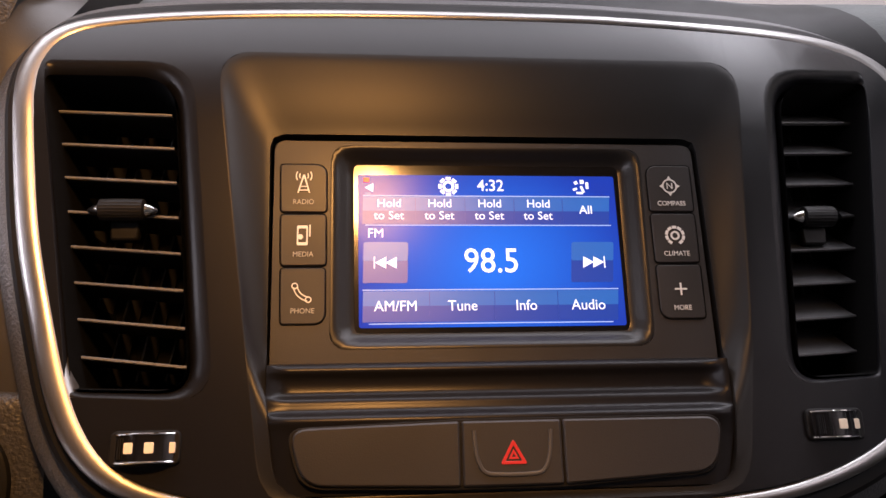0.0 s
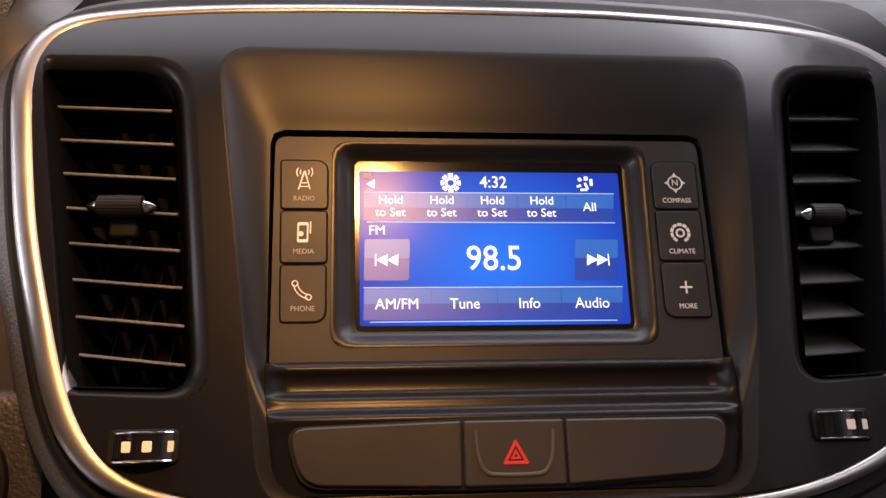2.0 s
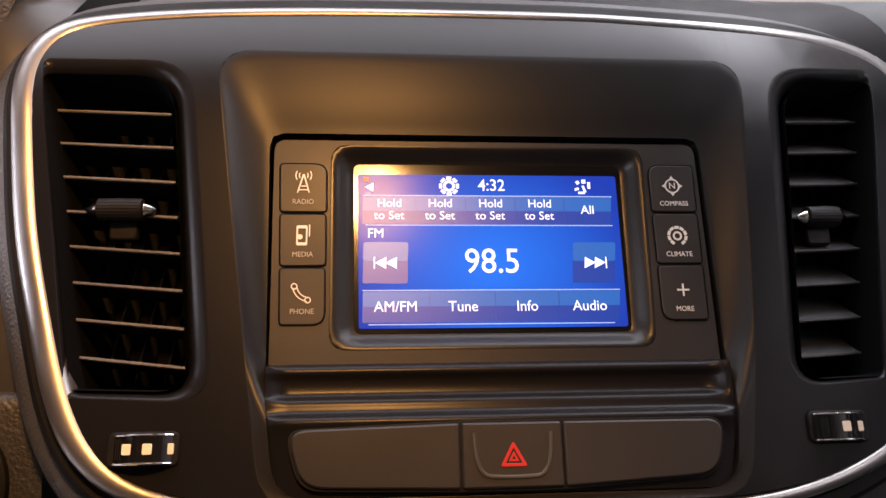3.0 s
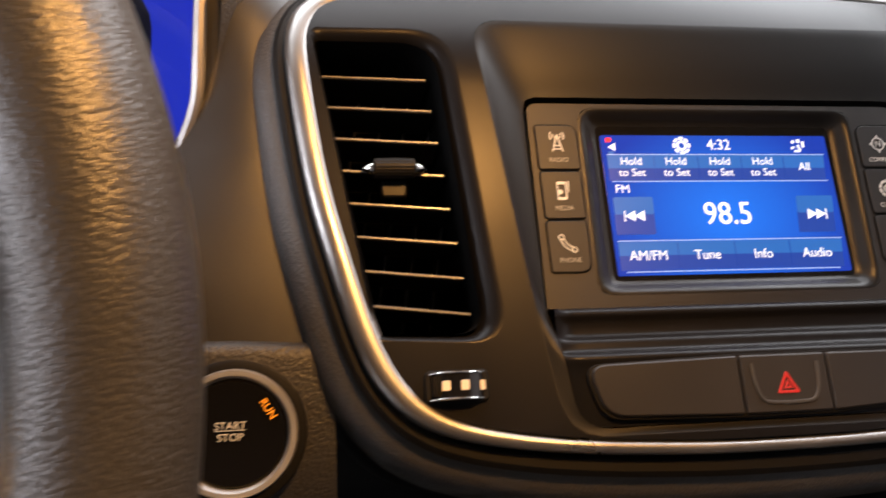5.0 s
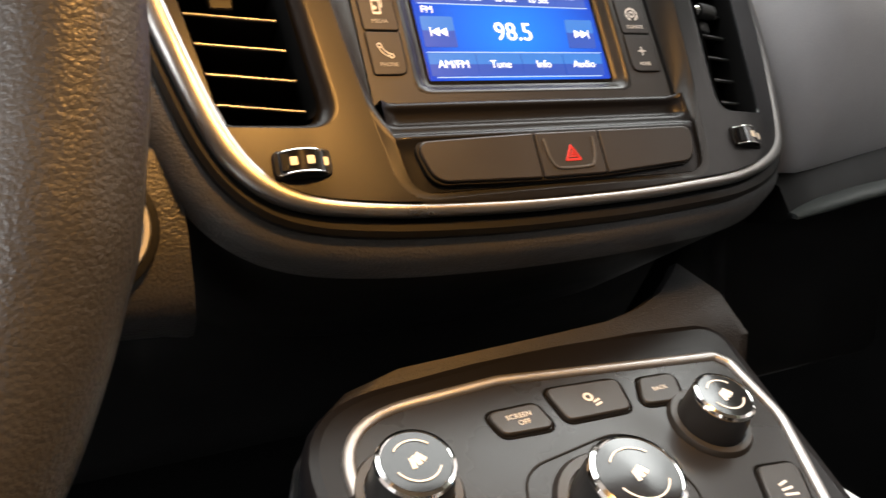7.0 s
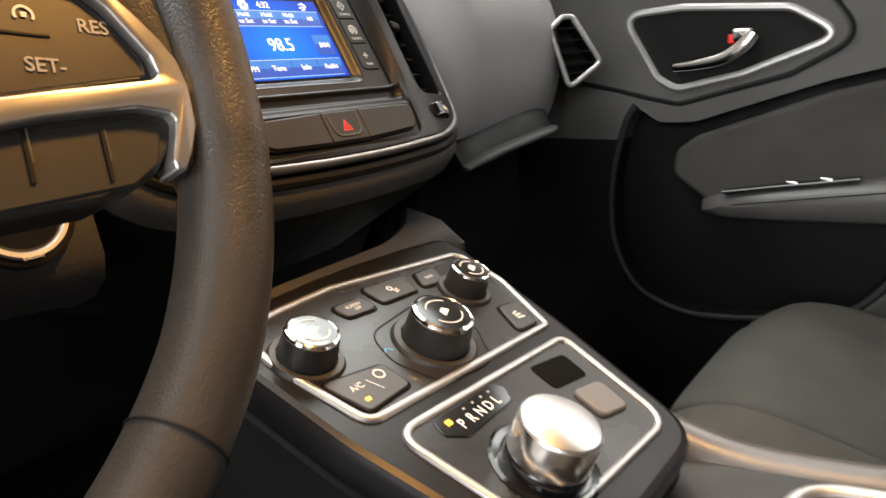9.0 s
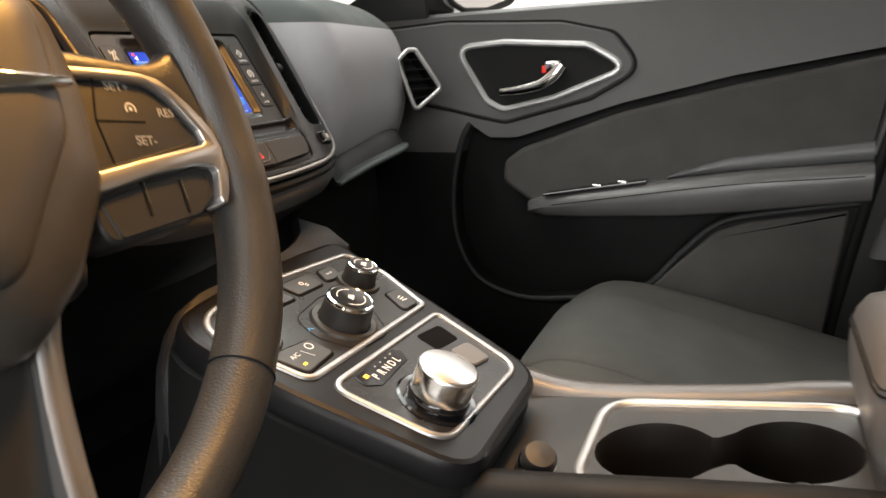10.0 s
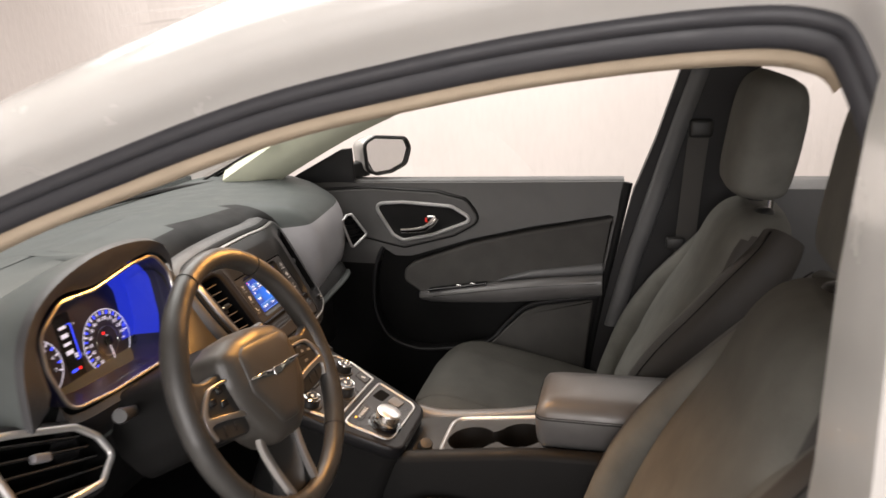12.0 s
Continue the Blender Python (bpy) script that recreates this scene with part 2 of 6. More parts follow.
def inset(loop, d):
    """The outline moved inwards by d."""
    n = len(loop)
    area = sum(loop[i][0] * loop[(i + 1) % n][1] - loop[(i + 1) % n][0] * loop[i][1] for i in range(n))
    s = 1 if area > 0 else -1
    out = []
    for i in range(n):
        a, p, b = Vector(loop[i - 1]), Vector(loop[i]), Vector(loop[(i + 1) % n])
        e1, e2 = (p - a), (b - p)
        if e1.length < 1e-9 or e2.length < 1e-9:
            out.append(tuple(p))
            continue
        e1.normalize(), e2.normalize()
        nn = Vector((-e1.y - e2.y, e1.x + e2.x))
        if nn.length < 1e-6:
            out.append(tuple(p))
            continue
        nn.normalize()
        k = max(0.4, nn.dot(Vector((-e1.y, e1.x))))
        q = p + nn * (s * d / k)
        out.append((q.x, q.y))
    return out


def rings(bm, loops, closed=True, cap0=False, cap1=False):
    """Faces between rings of 3D points."""
    R = [[bm.verts.new(p) for p in lp] for lp in loops]
    n = len(R[0])
    for A, B in zip(R, R[1:]):
        for i in range(n if closed else n - 1):
            j = (i + 1) % n
            bm.faces.new((A[i], A[j], B[j], B[i]))
    if cap0:
        bm.faces.new(R[0][::-1])
    if cap1:
        bm.faces.new(R[-1])
    return R


def at(loop, n):
    return [(p[0], p[1], n) for p in loop]


def slab(loop, n0, n1, bev=0.001, bm=None, flat=0.0):
    """A plate with the given outline from n0 to n1, its upper edge rounded."""
    bm = bm or bmesh.new()
    s = 1 if n1 > n0 else -1
    rings(bm, [at(loop, n0), at(loop, n1 - s * bev), at(inset(loop, bev * 0.35), n1 - s * bev * 0.35), at(inset(loop, bev), n1)] + ([at(inset(loop, bev + flat), n1)] if flat else []), cap0=True, cap1=True)
    return bm


def ring_plate(outer, inner, n0, n1, bev=0.001, k=96):
    """A frame between two outlines."""
    o, i = resample(outer, k), resample(inner, k)
    # start both outlines at matching corners
    best = min(range(k), key=lambda s: sum((Vector(o[q]) - Vector(i[(q + s) % k])).length for q in range(0, k, 8)))
    i = i[best:] + i[:best]
    bm = bmesh.new()
    rings(bm, [at(o, n0), at(o, n1 - bev), at(inset(o, bev), n1), at(inset(i, -bev), n1), at(i, n1 - bev), at(i, n0), at(o, n0)])
    return bm


def sweep(path, section, closed=False, up=(0, 0, 1), caps=True, bm=None, scale=None):
    """A section (list of side, up offsets) carried along a path of 3D points."""
    bm = bm or bmesh.new()
    P = [Vector(p) for p in path]
    n, U, loops = len(P), Vector(up), []
    for i in range(n):
        if closed:
            t = P[(i + 1) % n] - P[i - 1]
        else:
            t = P[min(n - 1, i + 1)] - P[max(0, i - 1)]
        t.normalize()
        s = t.cross(U)
        s.normalize()
        w = s.cross(t)
        k = scale(i / max(1, n - 1)) if scale else 1.0
        loops.append([tuple(P[i] + s * a * k + w * b * k) for a, b in section])
    if closed:
        loops.append(loops[0])
    rings(bm, loops, cap0=caps and not closed, cap1=caps and not closed)
    return bm


def oval(a, b, k=12, power=1.0):
    out = []
    for i in range(k):
        c, s = math.cos(2 * math.pi * i / k), math.sin(2 * math.pi * i / k)
        out.append((a * math.copysign(abs(c) ** power, c), b * math.copysign(abs(s) ** power, s)))
    return out


def lathe(profile, seg=40, centre=(0, 0, 0), bm=None, ripple=0.0, teeth=0):
    """A turned shape: (radius, height) pairs about the local z axis."""
    bm = bm or bmesh.new()
    loops = []
    for r, h in profile:
        loops.append([(centre[0] + (r + (ripple if teeth and (i * teeth // seg) % 2 else 0)) * math.cos(2 * math.pi * i / seg),
                       centre[1] + (r + (ripple if teeth and (i * teeth // seg) % 2 else 0)) * math.sin(2 * math.pi * i / seg), centre[2] + h) for i in range(seg)])
    rings(bm, loops, cap0=True, cap1=True)
    return bm


def block(c, size, bev=0.004, seg=3, bm=None):
    """A box with rounded edges."""
    b2 = bmesh.new()
    bmesh.ops.create_cube(b2, size=1)
    for v in b2.verts:
        v.co = Vector((v.co.x * size[0] + c[0], v.co.y * size[1] + c[1], v.co.z * size[2] + c[2]))
    if bev:
        bmesh.ops.bevel(b2, geom=b2.edges[:] + b2.verts[:], offset=bev, segments=seg, affect="EDGES", profile=0.5)
    if bm is None:
        return b2
    me = bpy.data.meshes.new("tmp")
    b2.to_mesh(me)
    b2.free()
    bm.from_mesh(me)
    bpy.data.meshes.remove(me)
    return bm


def plate_with_holes(outer, holes, n0, n1, curve=None, cuts=0.0):
    """A plate with openings through it; curve(u, v) adds to its height."""
    bm = bmesh.new()
    edges, loops = [], []
    for lp in (outer, *holes):
        vs = [bm.verts.new((p[0], p[1], 0)) for p in lp]
        loops.append(vs)
        edges += [bm.edges.new((vs[i], vs[(i + 1) % len(vs)])) for i in range(len(vs))]
    bmesh.ops.triangle_fill(bm, use_beauty=True, edges=edges)
    if cuts:
        for a in (0, 1):
            lo, hi = min(p[a] for p in outer), max(p[a] for p in outer)
            for q in range(1, int((hi - lo) / cuts) + 1):
                co, no = [0, 0, 0], [0, 0, 0]
                co[a], no[a] = lo + q * cuts, 1
                bmesh.ops.bisect_plane(bm, geom=bm.verts[:] + bm.edges[:] + bm.faces[:], plane_co=co, plane_no=no)
    top = bm.faces[:]
    r = bmesh.ops.extrude_face_region(bm, geom=top)
    low = [e for e in r["geom"] if isinstance(e, bmesh.types.BMVert)]
    for v in bm.verts:
        v.co.z = n1
    for v in low:
        v.co.z = n0
    if curve:
        for v in bm.verts:
            v.co.z += curve(v.co.x, v.co.y)
    return bm


FONT_CACHE = {}


def text(name, s, size, material, parent, m, depth=0.0002, bold=0.0, align="CENTER", label="", squeeze=1.0):
    """Lettering in the built-in font, as a mesh under its thing."""
    key = (s, size, depth, bold, align, squeeze)
    if key not in FONT_CACHE:
        cu = bpy.data.curves.new("lettering", "FONT")
        cu.body, cu.size, cu.extrude, cu.offset = s, size, depth, bold * size
        cu.align_x, cu.align_y, cu.resolution_u = align, "CENTER", 3
        ob = new("lettering", cu)
        bpy.context.view_layer.update()
        me = bpy.data.meshes.new_from_object(ob.evaluated_get(bpy.context.evaluated_depsgraph_get()))
        bpy.data.objects.remove(ob)
        if squeeze != 1.0:
            me.transform(Matrix.Diagonal((squeeze, 1, 1, 1)))
        FONT_CACHE[key] = me
    me = FONT_CACHE[key].copy()
    me.name = name
    me.materials.clear()
    me.materials.append(material)
    ob = new(name, me)
    ob.parent, ob.matrix_basis = parent, m
    return tagged(ob, label)


def tilted(origin, degrees):
    """A frame on a sloped panel: x to the right, y up the panel, z out of it."""
    return pose(*origin, degrees, 0, 0)

# ---- studio round the car ----
def studio():
    bm = bmesh.new()
    block((0, 0, -0.03), (13, 13, 0.06), 0, bm=bm)
    tagged(part("floor", bm, M_FLOOR), "pale smooth studio floor under the car", "floor", kind="structure")
    X, Y, H, T = 3.6, 4.2, 3.4, 0.12
    for name, c, s in (("wall_east", (X, 0, H / 2), (T, 2 * Y, H)), ("wall_west", (-X, 0, H / 2), (T, 2 * Y, H)),
                       ("wall_north", (0, Y, H / 2), (2 * X - T, T, H)), ("wall_south", (0, -Y, H / 2), (2 * X - T, T, H))):
        bm = bmesh.new()
        bmesh.ops.create_grid(bm, x_segments=90, y_segments=24, size=0.5)
        long = s[1] if s[0] == T else s[0]
        for v in bm.verts:
            a, h = v.co.x * long, v.co.y * s[2]
            fold = 0.035 * math.sin(a * 2.1 + 0.6 * h) + 0.02 * math.sin(a * 4.7 - 0.9 * h) + 0.03 * math.sin(h * 3.0 + a * 0.7)
            v.co = Vector((c[0] - math.copysign(fold + 0.06, c[0]), a, c[2] + h)) if s[0] == T else Vector((a, c[1] - math.copysign(fold + 0.06, c[1]), c[2] + h))
        block(c, s, 0, bm=bm)
        tagged(part(name, bm, M_WALL), "white cloth backdrop hung on the studio wall", "wall", kind="structure")
    tagged(part("ceiling", block((0, 0, H + 0.05), (2 * X, 2 * Y, 0.1), 0), M_WALL), "plain white studio ceiling", "ceiling", kind="structure")


studio()

# ---- centre stack ----
STACK = tilted((0, -0.029, 0.849), 59.7)
TRIM = [(0, .163), (.045, .1628), (.0626, .1623), (.1238, .1589), (.1492, .1561), (.1660, .1525), (.1800, .1465), (.1888, .1370), (.193, .122), (.1945, .105), (.1938, .083), (.1905, .058), (.182, .024), (.1750, .0005), (.1675, -.0150),
        (.1525, -.0262), (.1350, -.0345), (.1151, -.0403), (.0950, -.0435), (.060, -.0463), (.030, -.0477), (0, -.048), (-.037, -.0475), (-.0925, -.0435), (-.1350, -.0345), (-.1540, -.0195), (-.1640, .0002), (-.1705, .021),
        (-.1805, .058), (-.1858, .088), (-.1895, .115), (-.1910, .130), (-.1895, .1405), (-.1850, .148), (-.176, .153), (-.1575, .1563), (-.136, .1587), (-.1054, .1607), (-.06, .1623)]


def bulge(u, v):
    return 0.006 * max(0.0, min(1.0, (0.04 - v) / 0.08)) ** 1.5 * max(0.0, 1 - (u / .125) ** 2) - 0.10 * max(0.0, abs(u) - 0.10) ** 2


def roll_top(ob):
    """Turns the upper edge of the stack away towards the windscreen."""
    for v in ob.data.vertices:
        r = -.0160 * (max(0.0, v.co.y - .112) / .055) ** 2
        v.co.z += r
        v.co.y -= .63 * r
    return ob


def curved_normals(ob):
    """Shades the faceplate by the slope of its curve."""
    def height(u, v):
        return bulge(u, v) - .0160 * (max(0.0, v - .112) / .055) ** 2
    e = .002
    ob.data.normals_split_custom_set_from_vertices([Vector(((height(c.x - e, c.y) - height(c.x + e, c.y)) / (2 * e), (height(c.x, c.y - e) - height(c.x, c.y + e)) / (2 * e), 1)).normalized() for c in (v.co for v in ob.data.vertices)])
    return ob


def bent(loop, n):
    return [(p[0], p[1], n + bulge(p[0], p[1])) for p in loop]


def vent_unit(name, loop, rows, knob, parent, lean):
    """An air outlet: a dark box, turning slats, upright vanes behind and the thumb tab."""
    v = new(name)
    v.parent = parent
    tagged(v, "black slatted air vent with a knurled thumb tab")
    bm = bmesh.new()
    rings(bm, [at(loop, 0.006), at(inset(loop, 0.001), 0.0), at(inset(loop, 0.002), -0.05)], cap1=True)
    # the shade inside the outlet is put into the box's colour
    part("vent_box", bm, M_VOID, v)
    u0, u1 = min(p[0] for p in loop), max(p[0] for p in loop)
    tip = 0 if lean > 0 else .0135
    for (ua, va, ub, vb) in rows:
        bm = sweep([(ua, va, -0.006), (ub, vb, -0.006)], [(-0.0008, 0.0005), (-0.0012 - tip, -0.020), (0.0012 - tip, -0.020), (0.0008, 0.0005), (0.0, 0.0014)])
        # the passenger vent's lit slat tops are put into a paler colour
        slat = part("slat", bm, M_SLAT if lean > 0 else M_LIP, v)
        # the driver vent's slat edges carry their highlight as a pale colour
        part("slat_edge", sweep([(ua, va, -0.0045), (ub, vb, -0.0045)], oval(.00065, .0006, 6)), M_EDGE if lean > 0 else M_LIP, slat, "front edge with its highlight in the colour" if lean > 0 else "")
    for k in range(5):
        w = (k + 0.7) / 5.4
        a = u0 + (u1 - u0) * w
        bm = sweep([(a + lean * 0.012, 0.122, -0.030), (a - lean * 0.008, 0.008, -0.030)], [(-0.0004, 0.002), (-0.0004, -0.016), (0.0004, -0.016), (0.0004, 0.002)])
        # light caught by the vane edges is painted with the paler colour
        part("vane", bm, M_LIP, v)
    ua, ub, vk = knob
    L = ub - ua
    cyl = pose((ua + ub) / 2, vk, -0.002, 0, 90, 0)
    tab = part("thumb_tab", lathe([(0.0028, -L * .34), (0.0043, -L * .31), (0.0045, 0), (0.0043, L * .31), (0.0028, L * .34)], 44, ripple=0.0002, teeth=44), M_SLAT, v, "knurled black thumb tab", cyl)
    for s in (-1, 1):
        part("chrome_tip", lathe([(0.0030, s * L * .33), (0.0024, s * L * .40), (0.0008, s * L * .5)], 16), M_CHROME, tab)
    part("tab_skirt", slab(rpoly([((ua + ub) / 2 - .0055, vk - .0115), ((ua + ub) / 2 + .0055, vk - .0115), ((ua + ub) / 2 + .006, vk - .003), ((ua + ub) / 2 - .006, vk - .003)], .002), -0.010, -0.0060), M_SLAT, v)
    return v


def thumbwheel(u0, u1, v, leds, parent):
    w = new("thumbwheel")
    w.parent = parent
    tagged(w, "chrome-edged vent thumbwheel with cream markers")
    L, c = u1 - u0, (u0 + u1) / 2
    part("wheel_slot", slab(rpoly([(u0 - .001, v - .0062), (u1 + .001, v - .0062), (u1 + .001, v + .0062), (u0 - .001, v + .0062)], .003), 0.004, 0.0098, .0006), M_BLACK, w)
    drum = []
    for a in range(13):
        t = math.radians(-54 + 9 * a)
        drum.append((c + L * .57 * math.sin(t), v, 0.0018 + 0.0115 * math.cos(t)))
    bm = sweep(drum, [(-0.0048, 0.0006), (-0.0048, -0.002), (0.0048, -0.002), (0.0048, 0.0006)], up=(0, 0, 1))
    part("drum", bm, M_GLOSS, w)
    for s in (-1, 1):
        bm = sweep([(p[0], p[1] + s * .0049, p[2] + .0006) for p in drum], oval(.00045, .00045, 8))
        part("chrome_edge", bm, M_CHROME, w)
    for k in range(9):
        a = u0 + .0022 + k * .0008
        part("grip_rib", block((a, v, 0.0119), (.0004, .0075, .0012), 0), M_SLAT, w)
    for k, f in enumerate(leds):
        a = u0 + L * f
        z = 0.0018 + 0.0115 * math.cos(math.asin(max(-1, min(1, (a - c) / (L * .57))))) + .0008
        part("marker", slab(rpoly([(a - .0016, v - .0019), (a + .0016, v - .0019), (a + .0016, v + .0019), (a - .0016, v + .0019)], .0006), z - .001, z + .0002, .0001), M_LED, w)


def key_button(name, loop, parent):
    b = part(name, slab(loop, -0.004, 0.0002, 0.0003), M_KEY, parent)
    return b


def icon_bar(parent, u, v, w, h, n, turn=0.0, material=None):
    return part("symbol", block((0, 0, 0), (w, h, 0.0002), 0), material or M_PRINT, parent, m=pose(u, v, n, 0, 0, turn))


def icon_ring(parent, u, v, r, th, n, material=None, a0=0, a1=360):
    k = 20
    full = a1 - a0 >= 360
    pts = [(u + r * math.cos(math.radians(a0 + (a1 - a0) * i / k)), v + r * math.sin(math.radians(a0 + (a1 - a0) * i / k)), n) for i in range(k if full else k + 1)]
    part("symbol", sweep(pts, [(-th / 2, .0001), (-th / 2, -.0001), (th / 2, -.0001), (th / 2, .0001)], closed=full), material or M_PRINT, parent)


def icon_poly(parent, pts, n, material=None):
    bm = bmesh.new()
    rings(bm, [at(pts, n - .0001), at(pts, n + .0001)], cap0=True, cap1=True)
    part("symbol", bm, material or M_PRINT, parent)


def screen_mat():
    m = bpy.data.materials.new("radio_screen")
    m.use_nodes = True
    nt = m.node_tree
    b = nt.nodes["Principled BSDF"]
    tc = nt.nodes.new("ShaderNodeTexCoord")
    mp = nt.nodes.new("ShaderNodeMapping")
    mp.inputs["Location"].default_value = (0.0, -0.052 / 0.05, 0)
    mp.inputs["Scale"].default_value = (1 / 0.062, 1 / 0.05, 0)
    nt.links.new(tc.outputs["Object"], mp.inputs[0])
    gr = nt.nodes.new("ShaderNodeTexGradient")
    gr.gradient_type = "SPHERICAL"
    nt.links.new(mp.outputs[0], gr.inputs[0])
    rp = nt.nodes.new("ShaderNodeValToRGB")
    rp.color_ramp.elements[0].color = (0.008, 0.050, 0.46, 1)
    rp.color_ramp.elements[1].color = (0.008, 0.22, 1.0, 1)
    nt.links.new(gr.outputs[1], rp.inputs[0])
    nt.links.new(rp.outputs[0], b.inputs["Emission Color"])
    b.inputs["Emission Strength"].default_value = 1.1
    b.inputs["Base Color"].default_value = (0.01, 0.01, 0.012, 1)
    b.inputs["Roughness"].default_value = 0.20
    b.inputs["Specular IOR Level"].default_value = 0.08
    return m


def centre_stack():
    st = thing("center_stack", "dark satin dashboard centre stack with chrome surround", "center stack", STACK)
    outline = resample([tuple(p[:2]) for p in curve_pts(TRIM, 5, True)], 220)
    for _ in range(4):
        outline = [tuple((Vector(outline[q - 1]) + 2 * Vector(outline[q]) + Vector(outline[(q + 1) % 220])) / 4) for q in range(220)]
    vl = rpoly([(-.1840, .1302), (-.1318, .1302), (-.1180, .0005), (-.1600, .0020)], [.003, .018, .010, .002])
    vr = rpoly([(.1330, .1335), (.1745, .1335), (.1545, .0025), (.1212, .0012)], [.018, .004, .003, .009])
    vlo = rpoly([(-.1852, .1362), (-.1240, .1362), (-.1080, -.0040), (-.1610, -.0010)], [.003, .022, .014, .002])
    vro = rpoly([(.1245, .1390), (.1757, .1390), (.1552, .0010), (.1140, -.0022)], [.022, .004, .003, .013])
    ro = rpoly([(-.1150, .1415), (.1140, .1415), (.1020, .012), (.0925, -.0415), (-.0895, -.0415), (-.0968, .009)], [.013, .013, .05, .018, .018, .05])
    ri = rpoly([(-.0925, .1075), (.0925, .1075), (.0930, .009), (.0870, -.0385), (-.0845, -.0385), (-.0905, .009)], [.006, .006, .02, .014, .014, .02])
    curved_normals(roll_top(part("faceplate", plate_with_holes(inset(outline, .003), [vlo, vro, ro], 0.001, 0.008, bulge, .011), M_SATIN, st, "satin charcoal faceplate", smooth=50)))
    # chrome band and its black shadow rim
    band = [(-.0040, -.004), (-.0040, .0002), (-.0033, .0018), (-.0018, .0029), (.0002, .0032), (.0020, .0028), (.0033, .0016), (.0040, .0000), (.0040, -.004)]
    loops = []
    for q, p in enumerate(outline):
        t = Vector(outline[(q + 1) % 220]) - Vector(outline[q - 1])
        side = Vector((t.y, -t.x)).normalized()
        wide = .62 + (.75 if p[0] < 0 else .45) * min(1.0, abs(t.y) / t.length * 1.15)
        loops.append([(p[0] + side.x * a * wide, p[1] + side.y * a * wide, .0055 + bulge(*p) + h * (.6 + .4 * wide)) for a, h in band])
    bm = bmesh.new()
    rings(bm, loops + [loops[0]])
    roll_top(part("chrome_surround", bm, M_BAND, st, "satin chrome surround", smooth=60))
    roll_top(part("shadow_rim", sweep(bent(inset(outline, -.0068), -.002), [(-.0042, -.02), (-.0042, .002), (-.002, .0040), (.002, .0040), (.0042, .002), (.0042, -.02)], closed=True), M_BLACK, st))
    bm = bmesh.new()
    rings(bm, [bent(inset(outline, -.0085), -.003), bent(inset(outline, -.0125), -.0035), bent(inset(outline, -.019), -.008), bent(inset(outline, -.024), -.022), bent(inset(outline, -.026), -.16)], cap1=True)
    # the housing's deep underside has its shade put in as black
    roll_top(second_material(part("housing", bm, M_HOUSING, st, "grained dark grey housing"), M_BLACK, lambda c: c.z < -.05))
    # rounded bevels that lead from the faceplate into the vents
    for loop, big in ((vl, vlo), (vr, vro)):
        k = 120
        o, i = resample(big, k), resample(loop, k)
        s0 = min(range(k), key=lambda s: sum((Vector(o[q]) - Vector(i[(q + s) % k])).length for q in range(0, k, 4)))
        i = i[s0:] + i[:s0]
        bm = bmesh.new()
        rings(bm, [[(a[0] + (b[0] - a[0]) * w, a[1] + (b[1] - a[1]) * w, (.008 + bulge(*a)) * (1 - h) + .0005 * h) for a, b in zip(o, i)] for w, h in ((0, 0), (.12, .015), (.28, .07), (.45, .17), (.62, .32), (.78, .52), (.90, .74), (.97, .9), (1, 1.0))] + [[(b[0], b[1], -.006) for b in i]])
        roll_top(part("vent_lip", bm, M_SATIN, st, "rounded satin bevel into the vent", smooth=60))
    # sunk middle
    k = 132
    o, i = resample(ro, k), resample(ri, k)
    s0 = min(range(k), key=lambda s: sum((Vector(o[q]) - Vector(i[(q + s) % k])).length for q in range(0, k, 4)))
    i = i[s0:] + i[:s0]

    def sink(v):
        w = max(0.0, min(1.0, (0.012 - v) / 0.02))
        return 0.0005 + 0.0105 * w

    bm = bmesh.new()
    def slope(w, h):
        return [(a[0] * (1 - w) + b[0] * w, a[1] * (1 - w) + b[1] * w, (sink(b[1]) + (.008 + bulge(*a) - sink(b[1])) * h)) for a, b in zip(o, i)]
    rings(bm, [slope(w, h) for w, h in ((0, 1), (.03, .99), (.06, .965), (.10, .92), (.15, .85), (.22, .755), (.32, .63), (.45, .48), (.6, .325), (.75, .18), (.86, .085), (.94, .025), (1, 0))] + [[(p[0], p[1], sink(p[1]) - .006) for p in i]])
    roll_top(part("recess", bm, M_RECESS, st, "sloped satin recess", smooth=50))
    # ledge under the panel
    prof = [(.0112, -.002), (.0104, .0020), (.0094, .0038), (.0082, .0047), (.0070, .0048), (.0060, .0042), (.0050, .0032), (.0036, .0027), (.0, .0028), (-.0014, .0032), (-.0024, .0044), (-.0032, .0060), (-.0042, .0069), (-.0056, .0072), (-.0072, .0073),
            (-.0083, .0080), (-.0091, .0096), (-.0099, .0114), (-.0110, .0124), (-.0124, .0126), (-.0134, .0120), (-.020, .0112), (-.030, .0112), (-.038, .0108), (-.038, -.01)]
    bm = bmesh.new()
    rings(bm, [[(u * (1 - 2.6 * max(0.0, -v - .012)), v, n + ((.0085 if v > -.0085 else .0095) - n) * min(1.0, max(0.0, abs(u) - .080) / .0095) ** 2 * (1 if v < .0095 else 0)) for v, n in prof] for u in (-.0893, -.0878, -.086, -.084, -.082, -.080, -.03, .03, .080, .082, .084, .086, .0878, .0893, .0905)], closed=False)
    part("ledge", bm, M_SATIN, st, "stepped satin ledge", smooth=60)
    # button and screen panel
    pan = rpoly([(-.0905, .1048), (.0905, .1048), (.0910, .0095), (-.0895, .0095)], [.005, .005, .002, .002])
    bez = rpoly([(-.0672, .1030), (.0672, .1030), (.0655, .0160), (-.0668, .0160)], .008)
